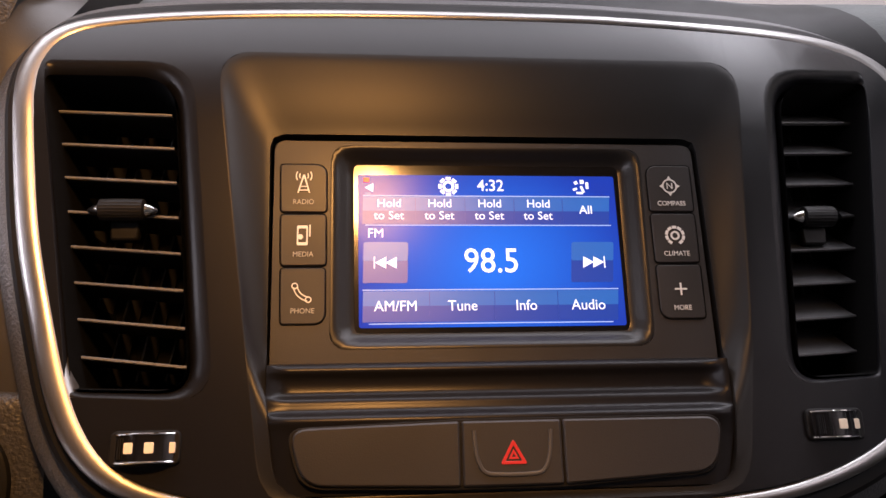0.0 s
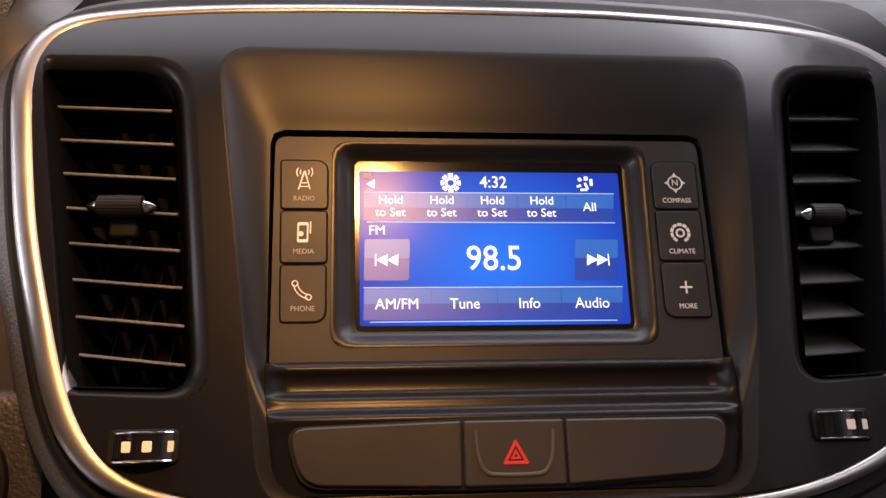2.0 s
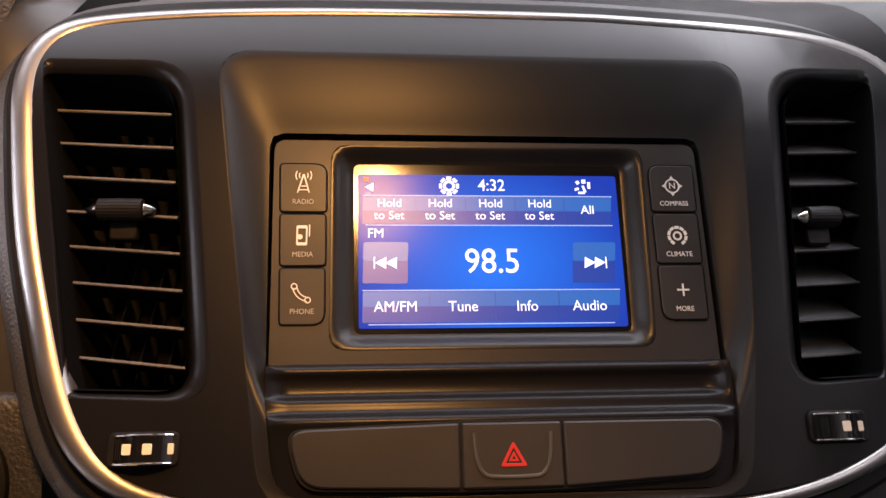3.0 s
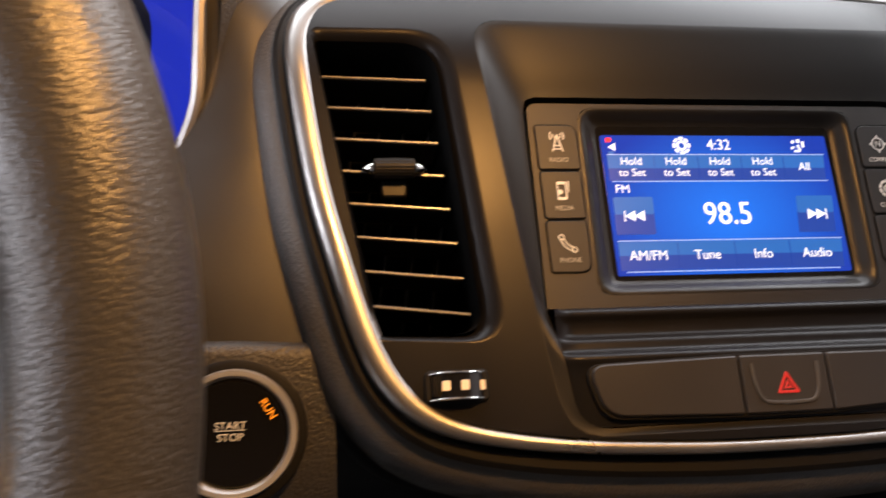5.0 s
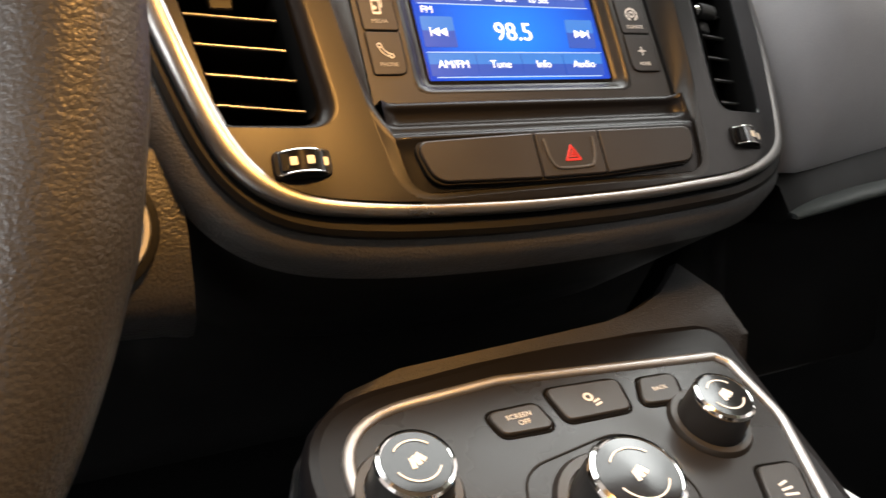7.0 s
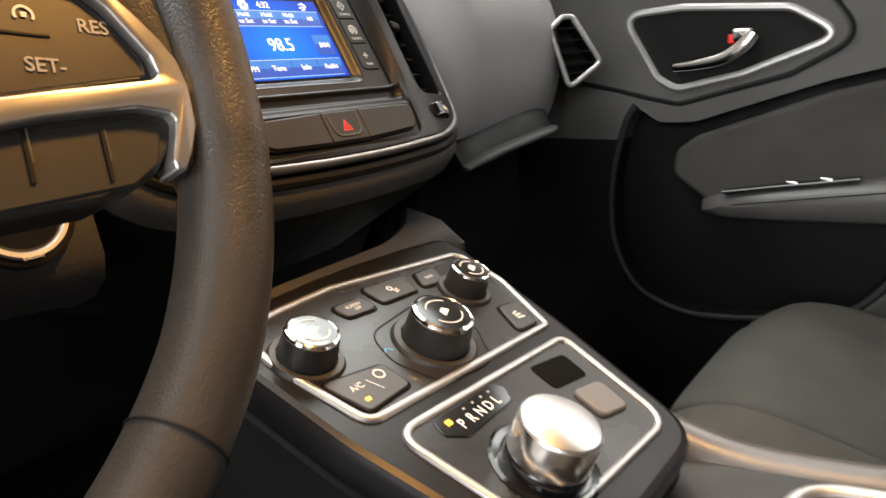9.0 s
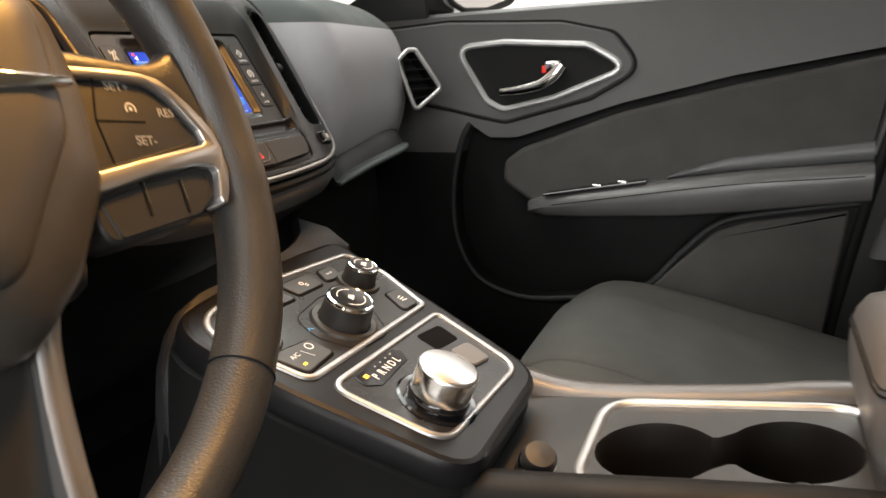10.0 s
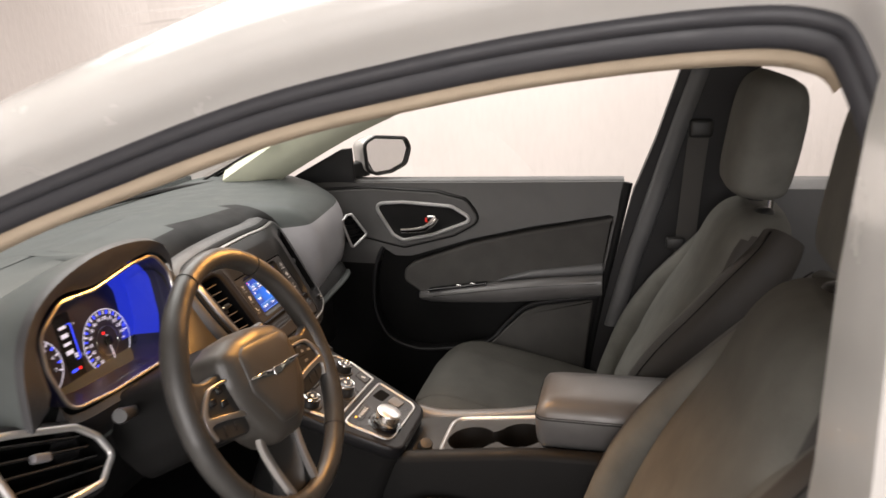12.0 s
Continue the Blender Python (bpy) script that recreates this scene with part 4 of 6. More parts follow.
def cluster():
    c = thing("instrument_cluster", "hooded instrument cluster with speedometer and blue glow", "instrument cluster", pose(-.375, .05, .945, 80, 0, 0))
    rim = rpoly([(-.152, .010), (-.146, .055), (-.095, .086), (-.03, .082), (.06, .094), (.118, .094), (.143, .058), (.139, -.010), (.122, -.052), (.08, -.070), (-.05, -.066), (-.135, -.056)], [.03, .03, .03, .06, .04, .03, .03, .05, .03, .03, .06, .03], 5)
    k = 96
    rim = resample(rim, k)
    back = [(p[0] * .93, p[1] * .90) for p in rim]
    bm = bmesh.new()
    rings(bm, [at(rim, .0), at(back, -.082)])
    part("cluster_wall", bm, mat("cluster_wall", (0.02, 0.02, 0.05), 0.35), c, "deep dark cluster wall")
    part("chrome_rim", sweep(at(rim, .002), oval(.0030, .0030, 8), closed=True), M_SPOKE, c, "satin chrome rim")
    part("dial_plate", slab(back, -.094, -.082, .0005), mat("dial_face", (0.012, 0.012, 0.03), 0.4), c, "dark dial plate")
    # added sheet on the inner side that glows for the blue reflection
    side = sorted((q for q in range(k) if rim[q][0] > .098 and rim[q][1] > -.042), key=lambda q: rim[q][1])
    bm = bmesh.new()
    rings(bm, [[(rim[q][0] - .005, rim[q][1] * .975, -.034) for q in side], [(back[q][0] - .002, back[q][1] * .985, -.080) for q in side], [(back[q][0] - .030, back[q][1] * .95, -.0812) for q in side]], closed=False)
    part("blue_lining", bm, glow("cluster_blue", (0.02, 0.05, 0.85), 0.55), c, "added glowing sheet for the blue reflection")
    # hood over the cluster
    P = curve_pts([(a, b, 0) for a, b in [(-.222, -.04), (-.205, .040), (-.165, .092), (-.097, .123), (-.003, .136), (.089, .125), (.140, .094), (.172, .066)]], 6)
    ins = curve_pts([(a, b, 0) for a, b in [(-.158, -.02), (-.157, .030), (-.148, .062), (-.096, .093), (-.02, .089), (.10, .101), (.148, .068), (.147, .0)]], 6)
    bm = bmesh.new()
    tp = [max(.05, min(1, (len(P) - 1 - q) / 9)) for q in range(len(P))]
    rings(bm, [[(p[0], p[1], .003 * k_) for p, k_ in zip(ins, tp)], [(p[0] * .55 + q[0] * .45, p[1] * .55 + q[1] * .45, -.008 + .030 * k_) for p, q, k_ in zip(ins, P, tp)], [(p[0], p[1] - .004, -.012 + .038 * k_) for p, k_ in zip(P, tp)], [(p[0] * 1.01, p[1] + .001, -.016 + .032 * k_) for p, k_ in zip(P, tp)], [(p[0] * 1.05, p[1] - .012, -.06) for p in P], [(p[0] * 1.08, p[1] * 1.0 - .05, -.18) for p in P], [(p[0] * 1.0, p[1] * .6 - .10, -.24) for p in P]], closed=False)
    second_material(part("hood", bm, M_DASH, c, "grained hood", smooth=60), M_PAD, lambda f: f.z > -.02)
    # lower shroud
    low = curve_pts([(a, b, 0) for a, b in [(-.152, -.03), (-.137, -.060), (-.05, -.070), (.08, -.074), (.118, -.060), (.132, -.040)]], 6)
    bm = bmesh.new()
    rings(bm, [[(p[0], p[1], .003) for p in low], [(p[0] * 1.08, p[1] - .008, .016) for p in low], [(p[0] * 1.14, p[1] - .030, .006) for p in low], [(p[0] * 1.15, p[1] - .09, -.03) for p in low]], closed=False)
    part("lower_shroud", bm, M_SOFT, c, "black lower shroud")
    lens = part("cluster_lens", slab(inset(rim, .003), -.0105, -.0100, .0002), M_GLASS, c, "clear cluster lens")
    lens.visible_shadow = False
    n = -.0810

    def dial(name, cx, cy, R, numbers, a0, a1):
        dl = thing_part(name, c, "round gauge with lit white numerals")
        part("dial_ring", sweep([(cx + R * 1.03 * math.cos(t * math.pi / 30), cy + R * 1.03 * math.sin(t * math.pi / 30), n) for t in range(60)], oval(.0007, .0007, 6), closed=True), M_DIALINK, dl)
        part("inner_ring", sweep([(cx + R * .48 * math.cos(t * math.pi / 30), cy + R * .48 * math.sin(t * math.pi / 30), n) for t in range(60)], oval(.0009, .0009, 6), closed=True), M_SCHROME, dl)
        N = len(numbers)
        for q, s in enumerate(numbers):
            a = math.radians(a0 + (a1 - a0) * q / (N - 1))
            part("tick", block((0, 0, 0), (.0060, .0022, .0006), 0), M_DIALINK, dl, m=pose(cx + R * .93 * math.cos(a), cy + R * .93 * math.sin(a), n, 0, 0, math.degrees(a)))
            if q < N - 1:
                b = math.radians(a0 + (a1 - a0) * (q + .5) / (N - 1))
                part("tick", block((0, 0, 0), (.0060, .0028, .0006), 0), M_BLUEGLOW, dl, m=pose(cx + R * .93 * math.cos(b), cy + R * .93 * math.sin(b), n, 0, 0, math.degrees(b)))
            text("numeral", s, .0079, M_DIALINK, dl, pose(cx + R * .73 * math.cos(a), cy + R * .73 * math.sin(a), n), .0001, .01)
        return dl

    sx, sy = .057, -.022
    sp = dial("speedometer", sx, sy, .0495, [str(v) for v in range(10, 150, 10)], 247, 4)
    text("numeral", "MPH", .0040, M_DIALINK, sp, pose(sx + .036, sy - .008, n), .0001)
    part("needle", sweep([(sx - .0005, sy + .011, n + .002), (sx + .0022, sy - .031, n + .002)], oval(.0011, .0006, 6)), M_DIALINK, sp, "white needle")
    part("hub_cap", lathe([(.0085, 0), (.0080, .003), (.0005, .0035)], 24), M_GLOSS, sp, m=pose(sx, sy, n))
    part("warning_lamp", lathe([(.0025, 0), (.0025, .0004)], 12), M_REDGLOW, sp, m=pose(sx - .004, sy + .014, n))
    dial("tachometer", -.085, -.012, .042, list("01234567"), 225, -20)
    dsp = thing_part("trip_display", c, "dark trip display with blue fuel bar")
    part("display_panel", slab(rpoly([(-.036, -.050), (-.002, -.050), (-.002, .050), (-.036, .050)], .003), n - .0015, n - .0004, .0002), M_GLOSS, dsp)
    part("fuel_bar", sweep([(-.0120, .032, n), (-.0055, .032, n), (-.0055, -.024, n), (-.0120, -.024, n)], oval(.0011, .0004, 6)), M_BLUEGLOW, dsp, "blue fuel scale")
    text("lettering", "F", .0065, M_DIALINK, dsp, pose(.0005, .028, n), .0001)
    text("lettering", "E", .0065, M_DIALINK, dsp, pose(.0005, -.022, n), .0001)
    for q in range(4):
        part("readout_bar", block((-.022, .030 - q * .013, n), (.014, .0045 + .002 * (q % 2), .0004), 0), M_DIALINK, dsp)
    for q in range(2):
        part("level_bar", block((-.0120, -.0155 - q * .004, n), (.0062, .0030, .0004), 0), M_DIALINK, dsp)
    part("readout_bar", block((-.024, -.038, n), (.012, .004, .0004), 0), M_BLUEGLOW, dsp)
    part("warning_lamp", lathe([(.0026, 0), (.0026, .0004)], 12), M_REDGLOW, dsp, m=pose(-.013, -.038, n))


cluster()


def start_button():
    b = thing("start_button", "round black engine start button with satin ring", "start button", tilted((-.217, -.030, .813), 68))
    part("ring_gap", lathe([(.0288, -.02), (.0288, .0006), (.0278, .0012), (.0250, .0012), (.0250, -.01)], 48), M_BLACK, b)
    part("ring", lathe([(.0252, -.02), (.0252, .002), (.0246, .0036), (.0226, .0036), (.0214, .002), (.0214, -.01)], 48), M_SILVER, b, "satin metal ring")
    part("cap", lathe([(.0210, -.012), (.0210, .001), (.0202, .002), (.014, .0016), (.0005, .0012)], 40), M_GLOSS, b)
    for s, v in (("START", .002), ("STOP", -.0025), ("ENGINE", -.0258)):
        text("lettering", s, .0042 if v > -.01 else .003, M_PRINT, b, pose(-.001, v + .001, .0022 if v > -.01 else .0042), .0001)
    part("lettering_rule", block((-.001, .0013, .0022), (.012, .0003, .0002), 0), M_PRINT, b)
    text("indicator", "RUN", .0042, glow("run_lamp", (1.0, .26, .01), 1.3), b, pose(.0135, .0090, .0022, 0, 0, -58), .0001, .01, label="glowing amber indicator")
    bm = bmesh.new()
    prof = ((.0365, -.030), (.0365, -.004), (.034, -.0005), (.030, .0), (0, -.001), (-.026, -.004), (-.038, -.012), (-.044, -.030), (-.044, -.06))
    rings(bm, [[(u, v + dv, n - .0006 * (u > .03) - abs(u + .02) ** 2 * .8) for v, n in prof] for u, dv in ((-.075, -.004), (-.06, .0), (-.04, 0), (0, 0), (.03, -.002), (.040, -.004))], closed=False)
    part("button_panel", bm, M_PAD, b, "grained dark grey panel", smooth=60)


start_button()

# ---- steering wheel ----
WHEEL = pose(-.3795, -.1833, .9209, 67.27, 0, -1.98)
TURNED = WHEEL @ pose(0, 0, 0, 0, 0, -7.2)


def steering_wheel():
    w = thing("steering_wheel", "black leather steering wheel with satin spokes", "steering wheel", TURNED)
    R, seg, DROP = .1667, 180, .023

    def low(a):
        """How far the grip's centre line runs outside the circle: a little taller at the top and the bottom."""
        return .0040 * min(1, max(0, -math.sin(a) - .06) / .5) + .0100 * max(0, -math.sin(a)) ** 4 + .018 * max(0, math.sin(a)) ** 4
    bm = bmesh.new()
    loops = []
    for i in range(seg):
        a = 2 * math.pi * i / seg
        grip = .0153 + .0020 * max(0, math.cos(2 * (a - radians(30)))) ** 4 * (1 if math.sin(a) > -.2 else .2) + .0020 * max(0, math.cos(2 * (a - radians(150)))) ** 4 * (1 if math.sin(a) > -.2 else .2)
        ring = []
        for j in range(24):
            b = 2 * math.pi * j / 24
            r = R + low(a) + grip * math.cos(b)
            ring.append((r * math.cos(a), r * math.sin(a) - DROP, grip * 1.04 * math.sin(b) - .0144))
        loops.append(ring)
    loops.append(loops[0])
    rings(bm, loops)
    part("rim", bm, M_LEATHER, w, "grained black leather rim", smooth=80)
    for deg in (115, 65, -44, -136):
        a = radians(deg)
        Q = R + low(a)
        pts = [((Q + .0157 * math.cos(b)) * math.cos(a), (Q + .0157 * math.cos(b)) * math.sin(a) - DROP, .0163 * math.sin(b) - .0144) for b in [2 * math.pi * q / 24 for q in range(24)]]
        part("seam", sweep(pts, oval(.0007, .0005, 6), closed=True, up=(-math.sin(a), math.cos(a), 0)), M_BLACK, w)
    # leather webs that join the rim to the spokes
    for s in (-1, 1):
        web = curve_pts([(s * .150, .048, 0), (s * .1460, .034, 0), (s * .1440, .0225, 0), (s * .126, .0130, 0), (s * .100, .0140, 0), (s * .076, .0140, 0), (s * .074, .000, 0), (s * .100, .002, 0), (s * .128, -.012, 0), (s * .145, -.034, 0), (s * .146, -.050, 0), (s * .148, -.062, 0), (s * .1540, -.074, 0), (s * .160, -.060, 0), (s * .164, -.01, 0), (s * .160, .035, 0)], 4, True)
        web = resample([(p[0], p[1]) for p in web][::s], 80)
        bm = bmesh.new()
        rings(bm, [at(inset(web, .003), -.026), at(web, -.020), at(web, -.014), at(inset(web, .002), -.0095), at(inset(web, .004), -.0085)], cap0=True, cap1=True)
        part("spoke_web", bm, M_LEATHER, w, "", smooth=70)
    # airbag cover with broad shoulders
    hub = rpoly([(-.092, .034), (-.050, .050), (.0, .055), (.052, .048), (.078, .030), (.084, -.012), (.080, -.050), (.056, -.088), (.030, -.112), (-.030, -.112), (-.056, -.088), (-.080, -.050), (-.090, -.010)], [.02, .04, .05, .04, .03, .03, .03, .03, .03, .03, .03, .03, .03], 6)
    hub = resample(hub, 96)
    bm = bmesh.new()
    rings(bm, [at(hub, -.050), at(hub, -.014), at(inset(hub, .003), -.005), at([(p[0] * .90, p[1] * .90 - .001) for p in hub], .002), at([(p[0] * .72, p[1] * .74 - .004) for p in hub], .0075), at([(p[0] * .40, p[1] * .45 - .010) for p in hub], .0105), at([(p[0] * .1, p[1] * .1 - .012) for p in hub], .0110)], cap0=True, cap1=True)
    part("airbag_cover", bm, M_HUB, w, "smooth charcoal airbag cover", smooth=60)
    # raised shield in the middle of the cover
    sh = resample(rpoly([(-.062, .022), (-.048, .034), (.048, .034), (.062, .022), (.060, -.030), (.022, -.088), (-.022, -.088), (-.060, -.030)], [.012, .02, .02, .012, .03, .02, .02, .03], 6), 80)
    bm = bmesh.new()
    rings(bm, [at(sh, -.002), at(sh, .0075), at(inset(sh, .003), .0100), at([(p[0] * .75, p[1] * .78 - .004) for p in sh], .0120), at([(p[0] * .3, p[1] * .3 - .012) for p in sh], .0130)], cap1=True)
    part("cover_shield", bm, M_HUB, w, "", smooth=60)
    # winged badge as plain bars
    badge = thing_part("badge", w, "polished chrome winged badge")
    badge.matrix_basis = pose(.0025, -.016, -.0082)
    for s in (-1, 1):
        bm = slab([(s * .009, -.0045), (s * .0615, .0030), (s * .0605, .0056), (s * .030, .0058), (s * .009, .0040)][::s], .0175, .0222, .0006)
        part("wing", bm, M_CHROME, badge)
    part("badge_centre", slab(rpoly([(-.0105, -.0055), (.0105, -.0055), (.009, .0050), (-.009, .0050)], .002), .0175, .0230, .0008), M_CHROME, badge)
    # spokes with switch pods
    for s in (-1, 1):
        sp = thing_part("spoke", w, "satin silver spoke with black switches")
        q0 = rpoly([(s * .070, .002), (s * .104, .003), (s * .126, -.001), (s * .146, -.022), (s * .149, -.046), (s * .136, -.062), (s * .118, -.070), (s * .072, -.076)][::s], .010)
        part("spoke_base", slab(q0, -.026, -.0085, .002), M_MATTE, sp)
        fo = [(.070, .0035), (.1034, .0042), (.1157, .0035), (.1250, .0015), (.1330, -.0045), (.1398, -.0111), (.1455, -.0180), (.1496, -.0245), (.1517, -.0335), (.1511, -.0470), (.1475, -.0560), (.1435, -.0625), (.1402, -.0625),
              (.1398, -.0590), (.1425, -.0510), (.1440, -.0455), (.1425, -.0430), (.1328, -.0418), (.105, -.0460), (.070, -.0540), (.070, -.0450), (.1097, -.0372), (.139, -.0321), (.1420, -.0300), (.1405, -.0240), (.1296, -.0088), (.1240, -.0040), (.1180, -.0010), (.1035, .0002), (.070, -.0008)]
        fo = rpoly([(s * a, b_) for a, b_ in fo][::-s], .0014, 3)
        part("satin_frame", slab(fo, -.016, -.0036, .0010), M_SPOKE, sp, "satin silver frame", smooth=60)
        up = rpoly([(s * .072, -.0018), (s * .1035, -.0008), (s * .1180, -.0022), (s * .1285, -.0098), (s * .1392, -.0240), (s * .1400, -.0300), (s * .109, -.0362), (s * .072, -.0440)][::s], [.004, .01, .01, .01, .003, .003, .02, .004])
        part("switch_pad", slab(up, -.016, -.0069, .0010), M_MATTE, sp)
        lo = rpoly([(s * .074, -.0548), (s * .105, -.0472), (s * .132, -.0430), (s * .1412, -.0448), (s * .1375, -.0590), (s * .128, -.0660), (s * .080, -.0735)][::s], .004)
        part("switch_pad", slab(lo, -.018, -.0078, .0012), M_MATTE, sp)
        for q in (.099, .121):
            part("switch_gap", block((s * q, -.056, -.0078), (.0012, .016, .0012), 0), M_BLACK, sp)
            # a thin bright bar paints the glint along each gap
            part("gap_glint", block((s * q + .0008, -.053, -.0076), (.0005, .010, .0010), 0), M_SCHROME, sp)
        if s > 0:
            part("switch_gap", sweep([(.086, -.0195, -.0068), (.112, -.0195, -.0068)], oval(.0006, .0004, 6)), M_BLACK, sp)
            part("switch_gap", sweep([(.092, .004, -.0068), (.086, -.0195, -.0068), (.088, -.040, -.0068)], oval(.0006, .0004, 6)), M_BLACK, sp)
            for t_, x_, y_ in (("SET+", .102, -.003), ("RES", .1255, -.0150), ("SET-", .1090, -.0290)):
                text("legend", t_, .0062, M_WPRINT, sp, pose(x_, y_, -.0066), .0001, .012)
            icon_ring(sp, .106, -.0135, .0026, .0008, -.0066, None, -30, 210)
            icon_bar(sp, .106, -.0135, .0016, .0016, -.0066)
        else:
            for x_, y_ in ((-.124, -.016), (-.104, -.006), (-.104, -.024)):
                part("switch_key", block((x_, y_, -.006), (.012, .009, .003), .001), M_GLOSS, sp)
    # lower double spoke
    for s in (-1, 1):
        path = curve_pts([(s * .046, -.088, -.018), (s * .043, -.108, -.024), (s * .037, -.146, -.022), (s * .030, -.190, -.014)], 5)
        part("lower_spoke", sweep(path, [(-.0052, -.006), (-.0052, .002), (-.003, .0038), (.003, .0038), (.0052, .002), (.0052, -.006)]), M_SPOKE, w, "satin silver lower spoke")
    part("lower_web", slab(rpoly([(-.045, -.085), (.045, -.085), (.031, -.192), (-.031, -.192)], .006), -.036, -.026, .002), M_MATTE, w)
    return w


steering_wheel()


def column():
    c = thing("steering_column", "black steering column shroud with two stalks", "steering column", WHEEL)
    lp = resample(rpoly([(-.062, .045), (.062, .045), (.068, -.03), (.045, -.085), (-.045, -.085), (-.068, -.03)], .03), 48)
    bm = bmesh.new()
    rings(bm, [at([(p[0] * .9, p[1] * .9) for p in lp], -.040), at(lp, -.060), at([(p[0] * 1.15, p[1] * 1.1 - .01) for p in lp], -.24)], cap0=True, cap1=True)
    part("shroud", bm, M_BLACK, c, "black column shroud", smooth=60)
    for s in (1, -1):
        st = thing_part("wiper_stalk" if s > 0 else "signal_stalk", c, "black column stalk with pale legends")
        st.matrix_basis = pose(0, 0, 0, 0, 0, -7.2)
        if s > 0:
            A, B, C = Vector((.050, .022, -.166)), Vector((.122, .040, -.0905)), Vector((.137, .043, -.080))
        else:
            A, B, C = Vector((-.070, .004, -.185)), Vector((-.146, .010, -.130)), Vector((-.166, .012, -.113))
        part("lever", sweep([A.lerp(B, q / 5) for q in range(6)], oval(.0100, .0094, 16), scale=lambda q: .78 + .22 * q), M_MATTE, st)
        ax = (C - B).normalized()
        part("end_cap", sweep([B + ax * .0012, B.lerp(C, .8), C], oval(.0106, .0100, 16), scale=lambda q: 1.0 if q < .9 else .86), M_MATTE, st, "turning end cap")
        part("silver_band", sweep([B - ax * .0012, B + ax * .0012], oval(.0107, .0101, 16)), M_SCHROME if s > 0 else M_MATTE, st)
        m = Matrix.Translation(B.lerp(A, .17) + Vector((-.004 * s, -.001, .0097))) @ pose(0, 0, 0, 20, 0, 20 * s)
        if s > 0:
            text("legend", "MIST", .0042, M_PRINT, st, m, .0001)
            icon_bar(st, 0, 0, .003, .0008, 0).matrix_basis = m @ pose(.001, .0055, 0)


column()

# ---- centre console ----
CONSOLE = tilted((0, -.19, .682), 22)


def console():
    c = thing("center_console", "dark grey centre console with chrome-framed controls", "center console")
    cm = CONSOLE
    outer = rpoly([(-.152, .139), (-.004, .150), (.095, .142), (.104, .128), (.084, .018), (.050, -.112), (-.126, -.112), (-.146, .02)], [.05, .05, .01, .01, .05, .042, .034, .1], 10)
    outer = resample(outer, 96)
    bm = bmesh.new()
    rings(bm, [at(outer, -.020), at(outer, -.006), at(inset(outer, .003), -.001), at(inset(outer, .007), .0)], cap0=True, cap1=True)
    sk = bmesh.new()
    rings(sk, [[(p[0] * 1.02, p[1], -.30) for p in outer], at(inset(outer, -.002), -.024), at(inset(outer, .004), -.0202)], cap0=True, cap1=True)
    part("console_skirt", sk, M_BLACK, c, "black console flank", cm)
    part("panel", bm, M_SATIN, c, "satin charcoal panel", cm)
    clim = rpoly([(-.138, .1235), (-.048, .1285), (.079, .1145), (.0845, .108), (.0845, .07), (.0625, .0150), (-.122, .0230)], [.040, .03, .004, .004, .03, .006, .012], 10)
    shift = rpoly([(-.1175, .0085), (.0585, -.0005), (.0365, -.090), (-.109, -.083)], [.014, .008, .022, .022], 6)
    for lp in (clim, shift):
        part("chrome_frame", sweep(at(lp, .0006), [(-.0028, -.002), (-.0026, .0008), (-.0018, .0019), (.0, .0022), (.0018, .0019), (.0026, .0008), (.0028, -.002)], closed=True), M_CONTRIM, c, "satin silver frame", cm, 60)
        part("inner_panel", slab(inset(lp, .0022), -.004, .0006, .0004), M_PANEL, c, "", cm)
    for u, v, r, h, lab in ((-.112, .082, .0155, .021, "black volume dial with chrome ring"), (-.030, .049, .0195, .0245, "black fan dial with chrome ring"), (.043, .0765, .0140, .0205, "black tuning dial with chrome ring")):
        k = thing_part("control_dial", c, lab)
        k.matrix_basis = cm
        dial_knob_parts(k, u, v, r, h)
    # switches round the dials
    for pts, lab in (([(-0.0639, 0.1105), (-0.0366, 0.11), (-0.0341, 0.0945), (-0.0605, 0.0964)], 1), ([(-0.0288, 0.1166), (0.013, 0.1136), (0.0087, 0.0942), (-0.0268, 0.0959)], 2), ([(0.0243, 0.1105), (0.0464, 0.1092), (0.0389, 0.0922), (0.0154, 0.0946)], 3),
                     ([(-.124, .060), (-.079, .0525), (-.078, .030), (-.116, .028)], 4), ([(.046, .048), (.068, .045), (.056, .020), (.034, .022)], 5)):
        lp = rpoly(pts, .0045, 5)
        b = part("switch", slab(lp, -.002, .0024, .0009), M_MATTE, c, "matte black switch", cm)
        uc, vc = sum(p[0] for p in pts) / 4, sum(p[1] for p in pts) / 4
        n = .0025
        part("switch_groove", sweep(at(inset(lp, -.0010), .0007), oval(.0008, .0004, 6), closed=True), M_VOID, b)
        if lab == 4:
            text("legend", "A/C", .0062, M_PRINT, b, pose(-.108, .046, n), .0001)
            icon_ring(b, -.088, .047, .0035, .0009, n)
            part("indicator", block((-.110, .0355, n), (.0036, .0022, .0006), 0), glow("yellow_lamp", (1.0, .55, .02), 2.5), b, "lit yellow indicator")
            icon_bar(b, -.097, .042, .0004, .012, n, 20)
        elif lab == 1:
            text("legend", "SCREEN", .0038, M_PRINT, b, pose(uc, vc + .0018, n), .0001)
            text("legend", "OFF", .0038, M_PRINT, b, pose(uc + .001, vc - .0022, n), .0001)
        elif lab == 3:
            text("legend", "BACK", .0034, M_PRINT, b, pose(uc, vc, n), .0001)
        elif lab == 2:
            icon_ring(b, uc - .001, vc + .001, .0020, .0012, n)
